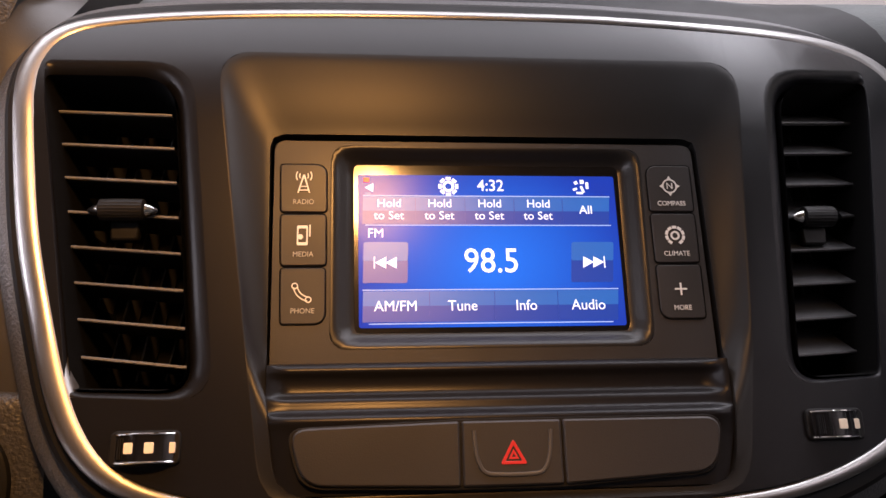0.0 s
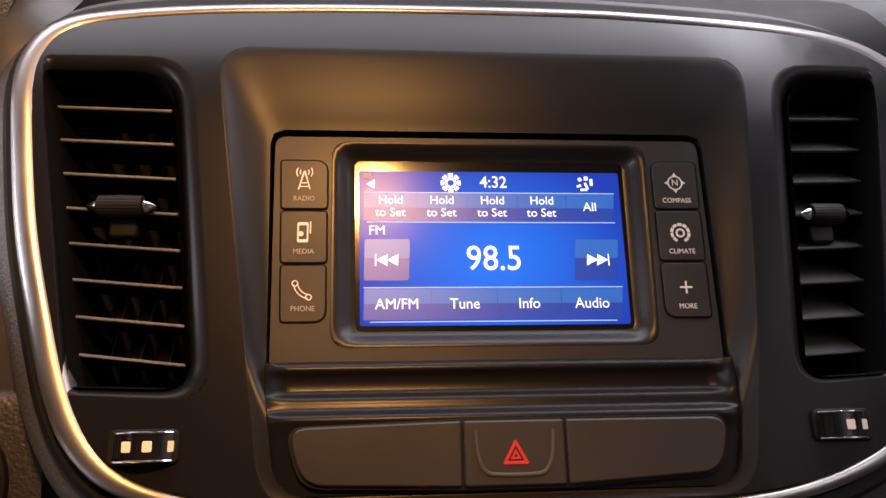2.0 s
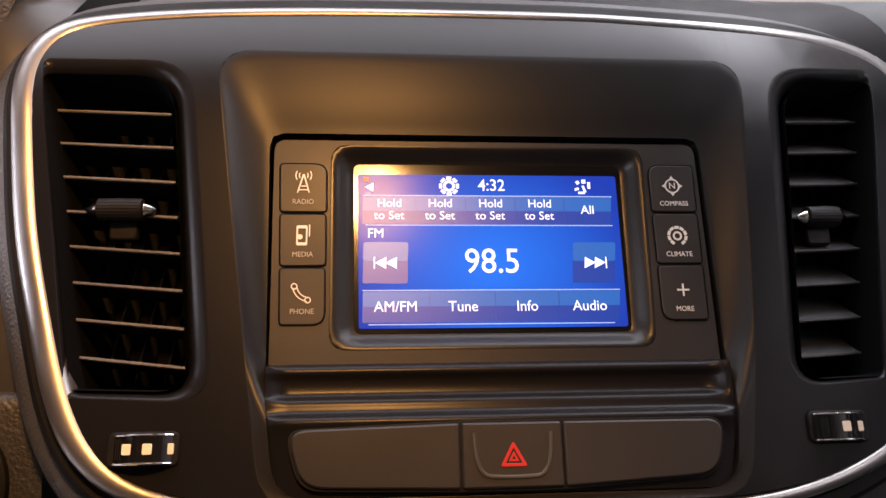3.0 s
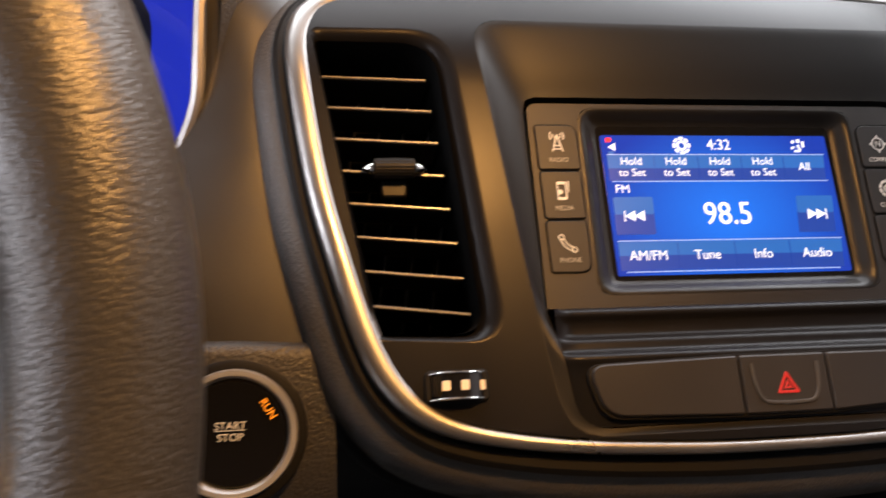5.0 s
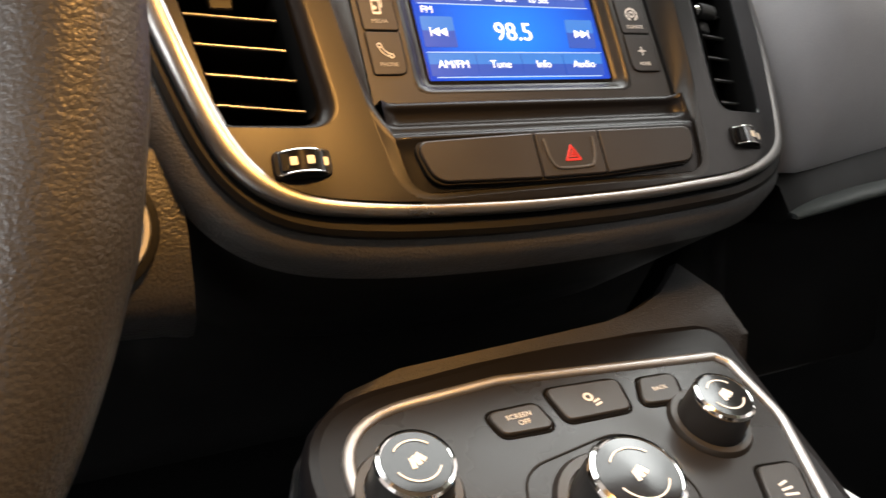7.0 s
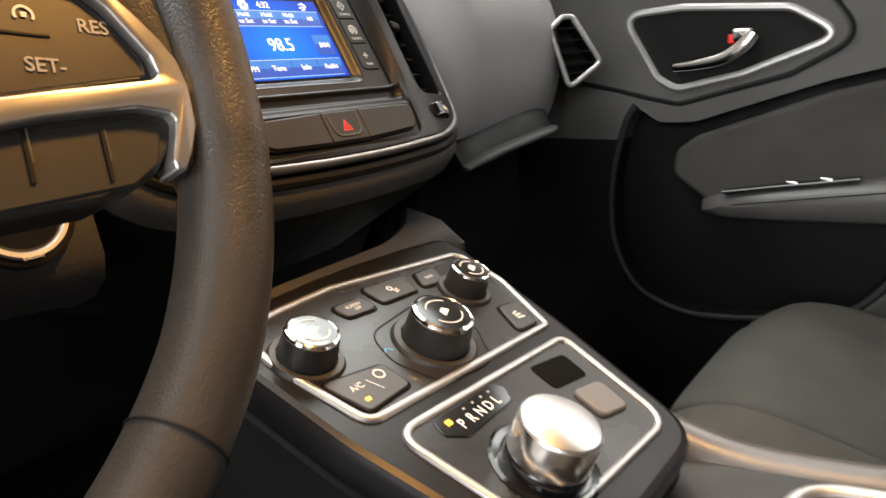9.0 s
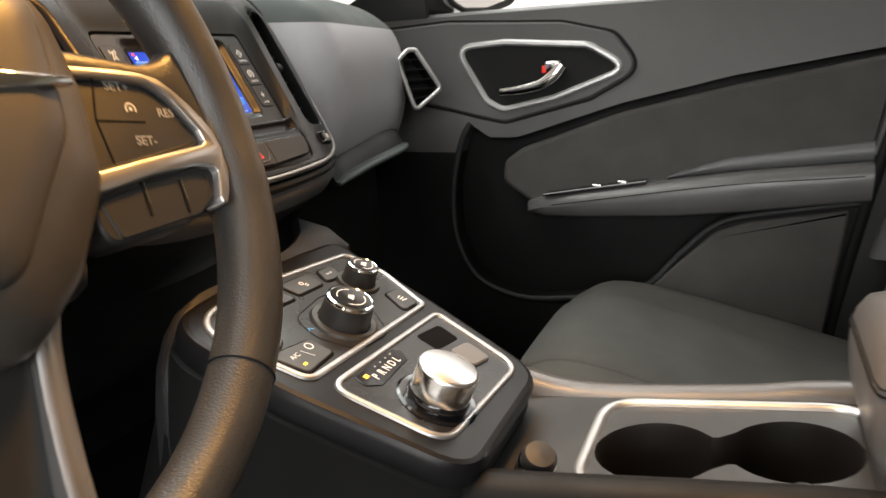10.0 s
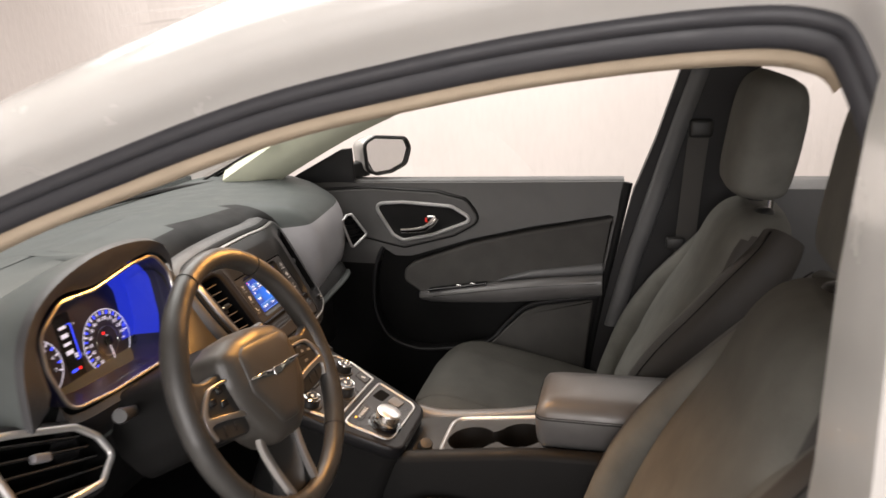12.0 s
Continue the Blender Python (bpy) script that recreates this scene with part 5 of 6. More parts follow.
            for q in range(2):
                icon_bar(b, uc + .002, vc - .002 - q * .0022, .0042, .0011, n, 15)
        else:
            for q in range(3):
                icon_bar(b, uc, vc - .003 + q * .003, .0075 - .001 * q, .0012, n, 10 * q - 10)
    for a_, u_ in ((45, -.0650), (-35, -.0618)):
        part("blue_mark", block((0, 0, 0), (.0055, .0012, .0002), 0), mat("blue_mark", (.05, .22, .42), .5), c, "blue cool mark", cm @ pose(u_ - .001, .0605, .0009, 0, 0, a_))
    part("dial_groove", sweep(at(rpoly([(-.062, .078), (.0, .086), (.012, .045), (-.012, .014), (-.058, .018), (-.070, .050)], .02), .0008), oval(.0006, .0004, 6), closed=True), M_BLACK, c, "", cm)
    # selector
    pr = rpoly([(-.0935, .0025), (-.034, .0010), (-.029, -.006), (-.036, -.0160), (-.085, -.0185), (-.097, -.009)], .004)
    win = part("gear_window", slab(pr, -.002, .0014, .0006), M_GLOSS, c, "gloss black gear window", cm)
    for s, u in (("P", -.0800), ("R", -.0710), ("N", -.0620), ("D", -.0532), ("L", -.0450)):
        text("legend", s, .0100, M_PRINT, win, pose(u, -.0098, .0016), .0001, .008, squeeze=.85)
        part("marker", block((u - .0062 if s == "P" else u + .002, -.0040 if s == "P" else -.0022, .0016), (.0042, .0034, .0004) if s == "P" else (.002, .0012, .0004), 0), M_AMBER if s == "P" else M_WPRINT, win)
    ks = thing_part("gear_selector", c, "silver rotary gear selector knob")
    ks.matrix_basis = cm @ pose(-.0665, -.0565, 0) @ Matrix.Diagonal((1.04, 1.04, .92, 1))
    part("base_ring", lathe([(.031, -.004), (.031, .0015), (.029, .003), (.025, .0025)], 56), M_GLOSS, ks)
    part("collar", lathe([(.0235, .0), (.0235, .008), (.0225, .0095)], 56), M_GLOSS, ks)
    part("grip", lathe([(.0226, .009), (.0226, .030), (.0222, .031)], 120, ripple=.0002, teeth=120), M_SCHROME, ks, "knurled satin metal grip")
    part("top", lathe([(.0224, .0305), (.0218, .0325), (.0206, .0333), (.0005, .0337)], 56), mat("brushed_top", (.80, .80, .80), .33, metal=1.0, vary=.04), ks, "brushed silver top")
    sl = rpoly([(.003, -.0045), (.040, -.011), (.034, -.034), (-.001, -.028)], .005)
    # flat plate with the slot's inner shade put into its colour
    part("coin_slot", slab(sl, -.001, .0010, .0003), M_VOID, c, "", cm)
    pb = rpoly([(.005, -.036), (.033, -.042), (.026, -.068), (.000, -.062)], .006)
    part("parking_switch", slab(pb, -.001, .0035, .0016), M_SOFTG, c, "silver parking brake switch", cm)
    # padded rails either side of the cup holders
    for s in (-1, 1):
        x0, x1 = (-.120, -.086) if s < 0 else (.070, .104)
        ridge = [(-.250, .612), (-.285, .628), (-.33, .634), (-.45, .650), (-.56, .660), (-.86, .662)] if s < 0 else [(-.19, .662), (-.225, .640), (-.27, .624), (-.33, .618), (-.45, .632), (-.56, .648), (-.86, .655)]
        bm = bmesh.new()
        loops = []
        for p in curve_pts([(a, b, 0) for a, b in ridge], 5):
            e = .014
            loops.append([(x0, p[0], .20), (x0, p[0], p[1] - e), (x0 + .004, p[0], p[1] - .004), ((x0 + x1) / 2, p[0], p[1]), (x1 - .004, p[0], p[1] - .004), (x1, p[0], p[1] - e), (x1, p[0], .20)])
        rings(bm, loops, cap0=True, cap1=True)
        # the near rail is black, the far one paler
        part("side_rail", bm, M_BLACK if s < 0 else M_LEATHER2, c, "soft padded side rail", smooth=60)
    # cup holder tray
    cp = Matrix(((1, 0, 0, 0), (0, 1, 0, -.34), (0, 0, 1, .613), (0, 0, 0, 1))) @ pose(0, 0, 0, -6, 0, 0)
    tray = rpoly([(-.086, .075), (.071, .075), (.071, -.26), (-.086, -.26)], .004)
    hole = []
    for (cx, cy), a0 in (((-.018, -.058), 300), ((-.006, -.152), 120)):
        hole += [(cx + .0455 * math.cos(radians(a0 + q * 12)), cy + .0455 * math.sin(radians(a0 + q * 12))) for q in range(26)]
    hole = resample(rpoly(hole, .006, 2), 96)
    part("cup_tray", plate_with_holes(tray, [hole], -.004, 0.0), M_MATTE, c, "", cp)
    bm = bmesh.new()
    rings(bm, [at(hole, .0), at(inset(hole, .002), -.004), at(inset(hole, .005), -.07)], cap1=True)
    part("cup_well", bm, M_BLACK, c, "deep black double cup well", cp)
    fr = rpoly([(-.077, -.008), (.061, -.008), (.064, -.206), (-.079, -.206)], .032, 8)
    part("cup_frame", sweep(at(fr, .0012), [(-.0050, -.002), (-.0047, .0010), (-.0034, .0026), (-.001, .0030), (.0016, .0024), (.0036, .0004), (.0050, -.002)], closed=True), M_CONTRIM, c, "satin silver cup holder frame", cp, 60)
    for cx, cy in ((-.018, -.058), (-.006, -.152)):
        part("cup_finger", block((cx - .036, cy - .004, -.014), (.016, .016, .016), .006), M_MATTE, c, "", cp)
    # armrest
    lid = resample(rpoly([(-.088, -.526), (.076, -.526), (.082, -.86), (-.092, -.86)], .024), 72)
    cx, cy = -.006, -.69

    def shrink(k, e=1.0):
        return [((p[0] - cx) * k + cx, (p[1] - cy) * (1 - (1 - k) * e) + cy) for p in lid]
    bm = bmesh.new()
    rings(bm, [at(inset(lid, .020), .648), at(inset(lid, .008), .653), at(inset(lid, .002), .668), at(lid, .690), at(inset(lid, .0005), .708), at(inset(lid, .003), .719), at(inset(lid, .009), .7285), at(shrink(.75, .5), .7360), at(shrink(.5, .5), .7390), at(shrink(.25, .5), .7402), at(shrink(.05, .5), .7405)], cap0=True, cap1=True)
    arm = part("armrest", bm, M_LEATHER2, c, "padded dark leather armrest", smooth=70)
    part("stitching", sweep(at(inset(lid, -.0002), .7085), oval(.0007, .0010, 6), closed=True), M_BLACK, arm)
    part("stitching", sweep(at(inset(lid, .0004), .7125), oval(.0005, .0006, 6), closed=True), M_BLACK, arm)
    part("armrest_bin", block((-.006, -.70, .44), (.15, .33, .42), .02), M_SOFT, c)
    # 12 volt socket
    so = thing_part("power_socket", c, "small capped power socket")
    so.matrix_basis = pose(-.060, -.316, .612, 18, -22, 0)
    part("barrel", lathe([(.0150, -.012), (.0150, .004), (.0135, .006)], 28), M_MATTE, so)
    part("chrome_ring", lathe([(.0142, .005), (.0142, .009), (.0128, .0105)], 28), M_CHROME, so, "chrome ring")
    part("cap", lathe([(.0132, .010), (.0132, .017), (.0110, .0205), (.0005, .0212)], 28), M_MATTE, so, "black socket cap")
    # front lip of the console under the stack and the fin that meets the dash
    bm = bmesh.new()
    lo = []
    for x, h, f in ((-.152, -.16, 0), (-.150, -.11, 0), (-.147, -.07, 0), (-.141, -.042, 0), (-.130, -.022, 0), (-.115, -.009, 0), (-.09, -.002, 0), (0, .001, 0), (.035, .0015, .002), (.06, .003, .008), (.085, .006, .018), (.105, .0095, .032), (.119, .012, .043), (.126, .011, .049), (.128, -.03, .050)):
        lo.append([(x, -.058, .20), (x, -.065, .724 + min(h, 0)), (x, -.058 + .35 * f, .734 + h * .7), (x, -.052 + f, .7395 + h), (x, -.046 + f, .736 + h), (x, -.044 + f, .728 + h), (x, -.03 + f, .20)])
    rings(bm, lo, cap0=True, cap1=True)
    part("front_lip", bm, M_SOFT, c, "", smooth=50)
    return c


def dial_knob_parts(k, u, v, r, h):
    m = pose(u, v, 0)
    part("base_ring", lathe([(r * 1.5, -.006), (r * 1.5, .0008), (r * 1.40, .0032), (r * 1.18, .0032), (r * 1.15, .001)], 48), M_MATTE, k, m=m)
    part("grip", lathe([(r * 1.12, .0), (r * 1.08, h * .5), (r * 1.02, h * .86)], 64, ripple=.0003, teeth=64), M_MATTE, k, m=m)
    part("chrome_ring", lathe([(r * 1.02, h * .82), (r * 1.06, h * .90), (r * 1.02, h * .97), (r * .93, h), (r * .90, h * .985)], 48), M_CHROME, k, "bright chrome ring", m=m)
    cap = part("cap", lathe([(r * .92, h * .9), (r * .905, h * .985), (r * .5, h), (.0004, h * 1.005)], 40), M_GLOSS, k, m=m)
    for a in range(3):
        icon_bar(cap, -.002 + .002 * a, .001 * (a - 1), .0022, .005, h * 1.01, 20 * a)
    icon_ring(cap, 0, 0, r * .62, .0008, h * 1.008, None, 200, 330)
    icon_ring(cap, 0, 0, r * .62, .0008, h * 1.008, None, 40, 140)


console()

# ---- seats ----


def seat(name, cx, label):
    s = thing(name, label, "car seat", pose(cx, 0, 0), "front seats")

    def pad(nm, rows, material, lab=""):
        """Rows from end to end: (y, z, half width, thickness, crown) of a cushion lying on its spine."""
        bm = bmesh.new()
        loops = []
        for y, z, hw, ty, tz, bol in curve_pts(rows, 4):
            ring = []
            for j in range(28):
                a = 2 * math.pi * j / 28
                ca, sa = math.cos(a), math.sin(a)
                px = hw * math.copysign(abs(ca) ** .55, ca)
                up = math.copysign(abs(sa) ** .6, sa)
                lift = bol * (abs(px) / hw) ** 4 if up > 0 else 0
                ring.append((px, y + ty * up + (lift * ty / max(1e-6, math.hypot(ty, tz))), z + tz * up + lift * tz / max(1e-6, math.hypot(ty, tz))))
            loops.append(ring)
        rings(bm, loops, cap0=True, cap1=True)
        return part(nm, bm, material, s, lab, smooth=70)

    # cushion and insert have the shade put into their darker cloth
    pad("cushion", [(-.165, .47, .19, .0, .020, .0), (-.175, .485, .215, .0, .050, .005), (-.21, .505, .235, .0, .072, .015), (-.28, .513, .245, .0, .078, .028), (-.45, .478, .25, .0, .073, .032), (-.60, .445, .25, .0, .068, .030), (-.74, .425, .23, .0, .06, .02)], M_FABRIC2, "cloth seat cushion with shade in its colour")
    pad("cushion_insert", [(-.19, .555, .11, .0, .010, 0), (-.21, .573, .125, .0, .012, 0), (-.28, .586, .130, .0, .012, 0), (-.45, .546, .132, .0, .012, 0), (-.62, .505, .130, .0, .012, 0)], M_FABRIC2, "ribbed cloth insert")
    back = pad("backrest", [(-.715, .47, .17, .060, .02, 0), (-.735, .54, .20, .064, .02, .005), (-.765, .63, .21, .064, .022, .008), (-.815, .73, .212, .064, .026, .008), (-.868, .82, .206, .064, .026, .006), (-.896, .885, .194, .068, .020, .004), (-.915, .938, .180, .066, .012, .002), (-.935, .975, .158, .056, .010, 0), (-.948, .996, .118, .034, .004, 0)], M_FABRIC, "dark cloth backrest")
    second_material(back, M_SEATSIDE, lambda c: abs(c.x) > .188 - max(0, c.z - .86) * .22)
    pad("backrest_insert", [(-.664, .56, .110, .012, .003, 0), (-.705, .64, .135, .014, .004, 0), (-.770, .735, .140, .014, .006, 0), (-.836, .825, .132, .013, .007, 0)], M_FABRIC, "ribbed cloth insert")
    for q in (-1, 1):
        path = curve_pts([(q * .185, -.640, .490), (q * .205, -.668, .555), (q * .218, -.708, .640), (q * .216, -.768, .728), (q * .206, -.838, .805), (q * .190, -.898, .872), (q * .172, -.940, .925), (q * .150, -.962, .962)], 5)
        sec = oval(.050, .052, 20, .8)
        b = part("bolster", sweep(path, sec, up=(0, .75, .66), scale=lambda w: .62 + .42 * math.sin(min(1.0, .12 + w) * math.pi * .62) - .80 * max(0, w - .70)), M_FABRIC, s, "raised side bolster", smooth=70)
        second_material(b, M_SEATSIDE, lambda c, q=q: q * c.x > .222 - max(0, c.z - .78) * .32)
        for d in (.024, .031):
            pts = [(p[0] + q * d, p[1] + .0485 * .75 * k, p[2] + .0485 * .66 * k) for p, k in zip(path, [.62 + .42 * math.sin(min(1.0, .12 + e / (len(path) - 1)) * math.pi * .62) - .80 * max(0, e / (len(path) - 1) - .70) - .06 for e in range(len(path))])]
            part("piping", sweep(pts, oval(.0013, .0013, 6), up=(1, 0, 0)), M_BLACK, b)
    pad("headrest", [(-.905, 1.020, .112, .040, .004, 0), (-.907, 1.032, .128, .056, .006, 0), (-.912, 1.06, .131, .062, .008, 0), (-.922, 1.12, .132, .064, .008, 0), (-.932, 1.19, .130, .062, .008, 0), (-.938, 1.235, .116, .050, .01, 0), (-.942, 1.254, .08, .025, .01, 0)], M_FABRIC, "dark cloth headrest")
    for q in (-.065, .065):
        p = part("headrest_post", sweep([(q, -.940, .95), (q, -.945, 1.06)], oval(.006, .006, 12), up=(1, 0, 0)), M_CHROME, s, "steel headrest post")
        part("collar", lathe([(.020, 0), (.020, .006), (.014, .012), (.006, .013)], 20), M_MATTE, s, m=pose(q, -.940, .993, -8, 0, 0))
    part("seat_base", block((0, -.45, .34), (.42, .50, .20), .03), M_BLACK, s)
    return s


PASSENGER = seat("passenger_seat", .375, "dark grey cloth passenger seat with headrest")
DRIVER = seat("driver_seat", -.375, "dark grey cloth driver seat with headrest")

# the driver's seat stands higher, with its cushion tipped further back
DRIVER.matrix_basis = pose(-.375, .010, .040)
for s_, drop in ((PASSENGER, pose(0, -.008, -.024)), (DRIVER, pose(0, -.10, -.055))):
    for ob in s_.children:
        if ob.name.split(".")[0] in ("cushion", "cushion_insert"):
            ob.matrix_basis = drop @ ob.matrix_basis
        if ob.name.split(".")[0] == "headrest":
            ob.matrix_basis = (pose(0, -.014, .012) if s_ is PASSENGER else pose(0, -.060, .010)) @ ob.matrix_basis
        if ob.name.split(".")[0] == "headrest_post":
            ob.matrix_basis = (pose(0, -.008, 0) if s_ is PASSENGER else pose(0, -.04, 0)) @ ob.matrix_basis

# ---- passenger door ----


def door():
    d = thing("passenger_door", "closed dark grey passenger door with cloth insert", "car door")

    F = Matrix(((0, 0, -1, .684), (-1, 0, 0, 0), (0, 1, 0, 0), (0, 0, 0, 1)))   # on the panel: x rearwards, y up, z into the car

    def L(pts):
        return [(-y, z) for y, z in pts]

    def face(u, v):
        """How far the panel stands into the car."""
        return .010 - .22 * max(0, v - .80) ** 1.2 - .10 * max(0, -u - .03) ** 1.3 + .004 * math.sin(max(0, min(1, (v - .80) / .18)) * math.pi)

    lip = [(-.600, .680), (-.584, .677), (-.448, .654), (-.40, .635), (-.351, .586), (-.30, .530), (-.226, .509), (-.128, .495), (-.066, .499), (-.004, .529), (.031, .60), (.033, .692), (.014, .771)]
    hole = L(lip + [(-.003, .800), (-.035, .776), (-.085, .776), (-.255, .829), (-.422, .867), (-.640, .903)])
    hole = resample(rpoly(hole, [.004, .02, .05, .03, .06, .05, .05, .08, .06, .06, .08, .10, .05, .012, .02, .06, .2, .2, .01], 5), 150)
    outer = L([(.42, .30), (.42, .975), (-.30, .981), (-.662, .986), (-.630, .82), (-.585, .60), (-.55, .30)])
    # below .75 the panel's shade is put in as black
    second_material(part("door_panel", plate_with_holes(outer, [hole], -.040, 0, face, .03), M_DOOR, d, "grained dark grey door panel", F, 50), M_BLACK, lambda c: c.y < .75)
    # backing plate that paints the shade inside the recess
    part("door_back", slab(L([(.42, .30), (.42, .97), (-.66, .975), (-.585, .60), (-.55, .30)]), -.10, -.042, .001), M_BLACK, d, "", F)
    bm = bmesh.new()
    rings(bm, [[(.7235 + dx, y, z + .003 - .008 * y) for dx, z in ((-.012, .955), (-.0145, .968), (-.010, .978), (.004, .983), (.05, .980), (.05, .94))] for y in (.42, .2, 0, -.2, -.4, -.66)], cap0=True, cap1=True)
    part("window_sill", bm, M_DOOR, d, "", smooth=60)
    ins = rpoly(L([(-.056, .700), (-.060, .735), (-.090, .757), (-.255, .815), (-.422, .853), (-.642, .894), (-.612, .71), (-.12, .655)]), [.02, .02, .03, .1, .1, .008, .01, .02])
    part("cloth_insert", slab(ins, -.045, .006, .007, flat=.003), M_DOORCLOTH, d, "dark cloth door insert", F, 60)
    # arm pad
    bm = bmesh.new()
    loops = []
    for y, zt, zb, k in ((-.098, .664, .650, .25), (-.105, .669, .646, .55), (-.135, .679, .644, .8), (-.20, .690, .646, .95), (-.348, .712, .653, 1.0), (-.45, .726, .664, 1.0), (-.56, .736, .679, 1.0), (-.612, .741, .684, .95)):
        loops.append([(.70 - (.70 - x) * k, y, z) for x, z in ((.73, zt), (.672, zt + .001), (.658, zt), (.647, zt - .005), (.642, zt - .016), (.643, (zt + zb) / 2), (.650, zb + .006), (.662, zb), (.73, zb - .004))])
    rings(bm, loops, cap0=True, cap1=True)
    arm = part("door_armrest", bm, M_LEATHER2, d, "padded door armrest", smooth=60)
    part("stitching", sweep(curve_pts([(.6435, -.15, .668), (.641, -.348, .698), (.641, -.45, .711), (.641, -.60, .724)], 5), oval(.0008, .0008, 6), up=(1, 0, 0)), M_BLACK, arm)
    bm = bmesh.new()
    rings(bm, [[(.74, y, z0), (.676, y, z0), (.668, y, z0 + .2 * h), (.664, y, z0 + .6 * h), (.668, y, z0 + .9 * h), (.676, y, z0 + h), (.74, y, z0 + h)] for y, z0, h in ((-.33, .712, .002), (-.36, .714, .012), (-.42, .722, .022), (-.52, .732, .026), (-.612, .740, .030))], cap0=True, cap1=True)
    part("pull_cup", bm, M_SOFTG, d, "raised grey pull ledge", smooth=60)
    # lip round the recess and the map pocket
    lp = curve_pts([(p[0], p[1], 0) for p in lip + [(-.003, .800)]], 6)
    part("recess_lip", sweep([(.6735, p[0], p[1]) for p in lp], oval(.0055, .0045, 10), up=(1, 0, 0)), M_SOFT, d, "raised soft lip round the recess")
    pk = L([(-.23, .500), (-.30, .522), (-.356, .580), (-.405, .628), (-.45, .646), (-.588, .669), (-.555, .36), (-.23, .36)])
    part("map_pocket", slab(rpoly(pk, [.03, .05, .05, .05, .05, .004, .01, .01]), .0, .016, .004, flat=.002), M_DOORCLOTH, d, "dark cloth map pocket", F)
    part("edge_seal", sweep(curve_pts([(.694, -.672, .985), (.690, -.638, .82), (.686, -.595, .60), (.684, -.560, .34)], 6), oval(.012, .010, 10), up=(1, 0, 0)), M_BLACK, d, "black rubber edge seal")
    # pull handle with its chrome frame
    bz = rpoly(L([(.203, .958), (.03, .968), (-.163, .958), (-.244, .938), (-.288, .882), (-.209, .838), (-.066, .801), (-.025, .809), (.026, .822), (.16, .85)]), [.01, .06, .06, .04, .03, .05, .03, .02, .03, .01], 6)
    part("handle_seam", slab(inset(bz, -.0035), -.03, .0108, .001), M_BLACK, d, "", F)
    part("handle_surround", slab(bz, -.03, .0135, .004), M_DOOR, d, "satin dark handle surround", F)
    hf = rpoly(L([(.018, .926), (-.068, .931), (-.206, .921), (-.268, .884), (-.149, .840), (-.063, .822), (-.035, .838)]), [.02, .06, .04, .016, .08, .03, .025], 10)
    part("chrome_frame", sweep(at(hf, .0145), [(-.0052, -.004), (-.0050, .001), (-.002, .0042), (.002, .0042), (.0050, .001), (.0052, -.004)], closed=True), M_SILVER, d, "satin silver handle frame", F)
    bm = bmesh.new()
    h2 = inset(hf, .0035)
    mid = Vector((.115, .880))
    rings(bm, [at(h2, .0150), at([tuple(Vector(p) * .93 + mid * .07) for p in h2], .0142), at([tuple(Vector(p) * .80 + mid * .20) for p in h2], .0138)], cap1=True)
    part("handle_dish", bm, M_BLACK, d, "black handle dish", F)
    hp = curve_pts([(.062, .852, .024), (.095, .855, .029), (.130, .862, .033), (.152, .876, .032), (.164, .892, .028)], 6)
    h = part("door_handle", sweep(hp, oval(.0085, .0055, 12), scale=lambda q: .7 + .5 * q), M_CHROME, d, "chrome release lever", F)
    part("lock_tab", block((.152, .890, .028), (.026, .017, .012), .004), M_CHROME, h)
    # the flag is no lamp; its red is given a faint glow
    part("lock_flag", block((.138, .886, .031), (.006, .011, .004), .0005), M_RED, h, "red unlocked mark")
    # window switches on the arm pad
    sw = thing_part("switch_pack", d, "gloss black window switch pack")
    bm = bmesh.new()
    rings(bm, [[(.674, y, z), (.674, y, z + .004), (.652, y, z + .004), (.650, y, z + .001), (.650, y, z)] for y, z in ((-.135, .681), (-.20, .6915), (-.30, .7065))], cap0=True, cap1=True)
    part("switch_plate", bm, M_GLOSS, sw)
    for q in (-.222, -.262):
        part("switch_key", block((.660, q, .6990 - .16 * (q + .222)), (.012, .016, .008), .0025), M_SCHROME, sw)
    # outside mirror
    mr = thing_part("side_mirror", d, "white-shelled side mirror with dark rim")
    mr.matrix_basis = pose(.820, .024, 1.043, 90, 0, -33) @ Matrix.Diagonal((.93, .90, .95, 1))
    sh = resample(rpoly([(-.085, -.040), (-.092, .045), (-.05, .062), (.075, .045), (.090, .010), (.070, -.040), (.01, -.058), (-.05, -.058)], .025), 60)
    bm = bmesh.new()
    rings(bm, [at(sh, .012), at(inset(sh, -.004), -.01), at([(p[0] * .9, p[1] * .9) for p in sh], -.06), at([(p[0] * .5, p[1] * .5) for p in sh], -.09)], cap1=True)
    part("mirror_shell", bm, M_PAINT, mr, "white mirror shell")
    part("mirror_rim", sweep(at(sh, .012), oval(.006, .006, 8), closed=True), M_MATTE, mr)
    part("mirror_glass", slab(inset(sh, .006), .004, .008, .0005), M_MIRROR, mr)
    part("mirror_foot", block((-.10, -.04, -.03), (.09, .05, .05), .01), M_MATTE, mr)
    return d


door()

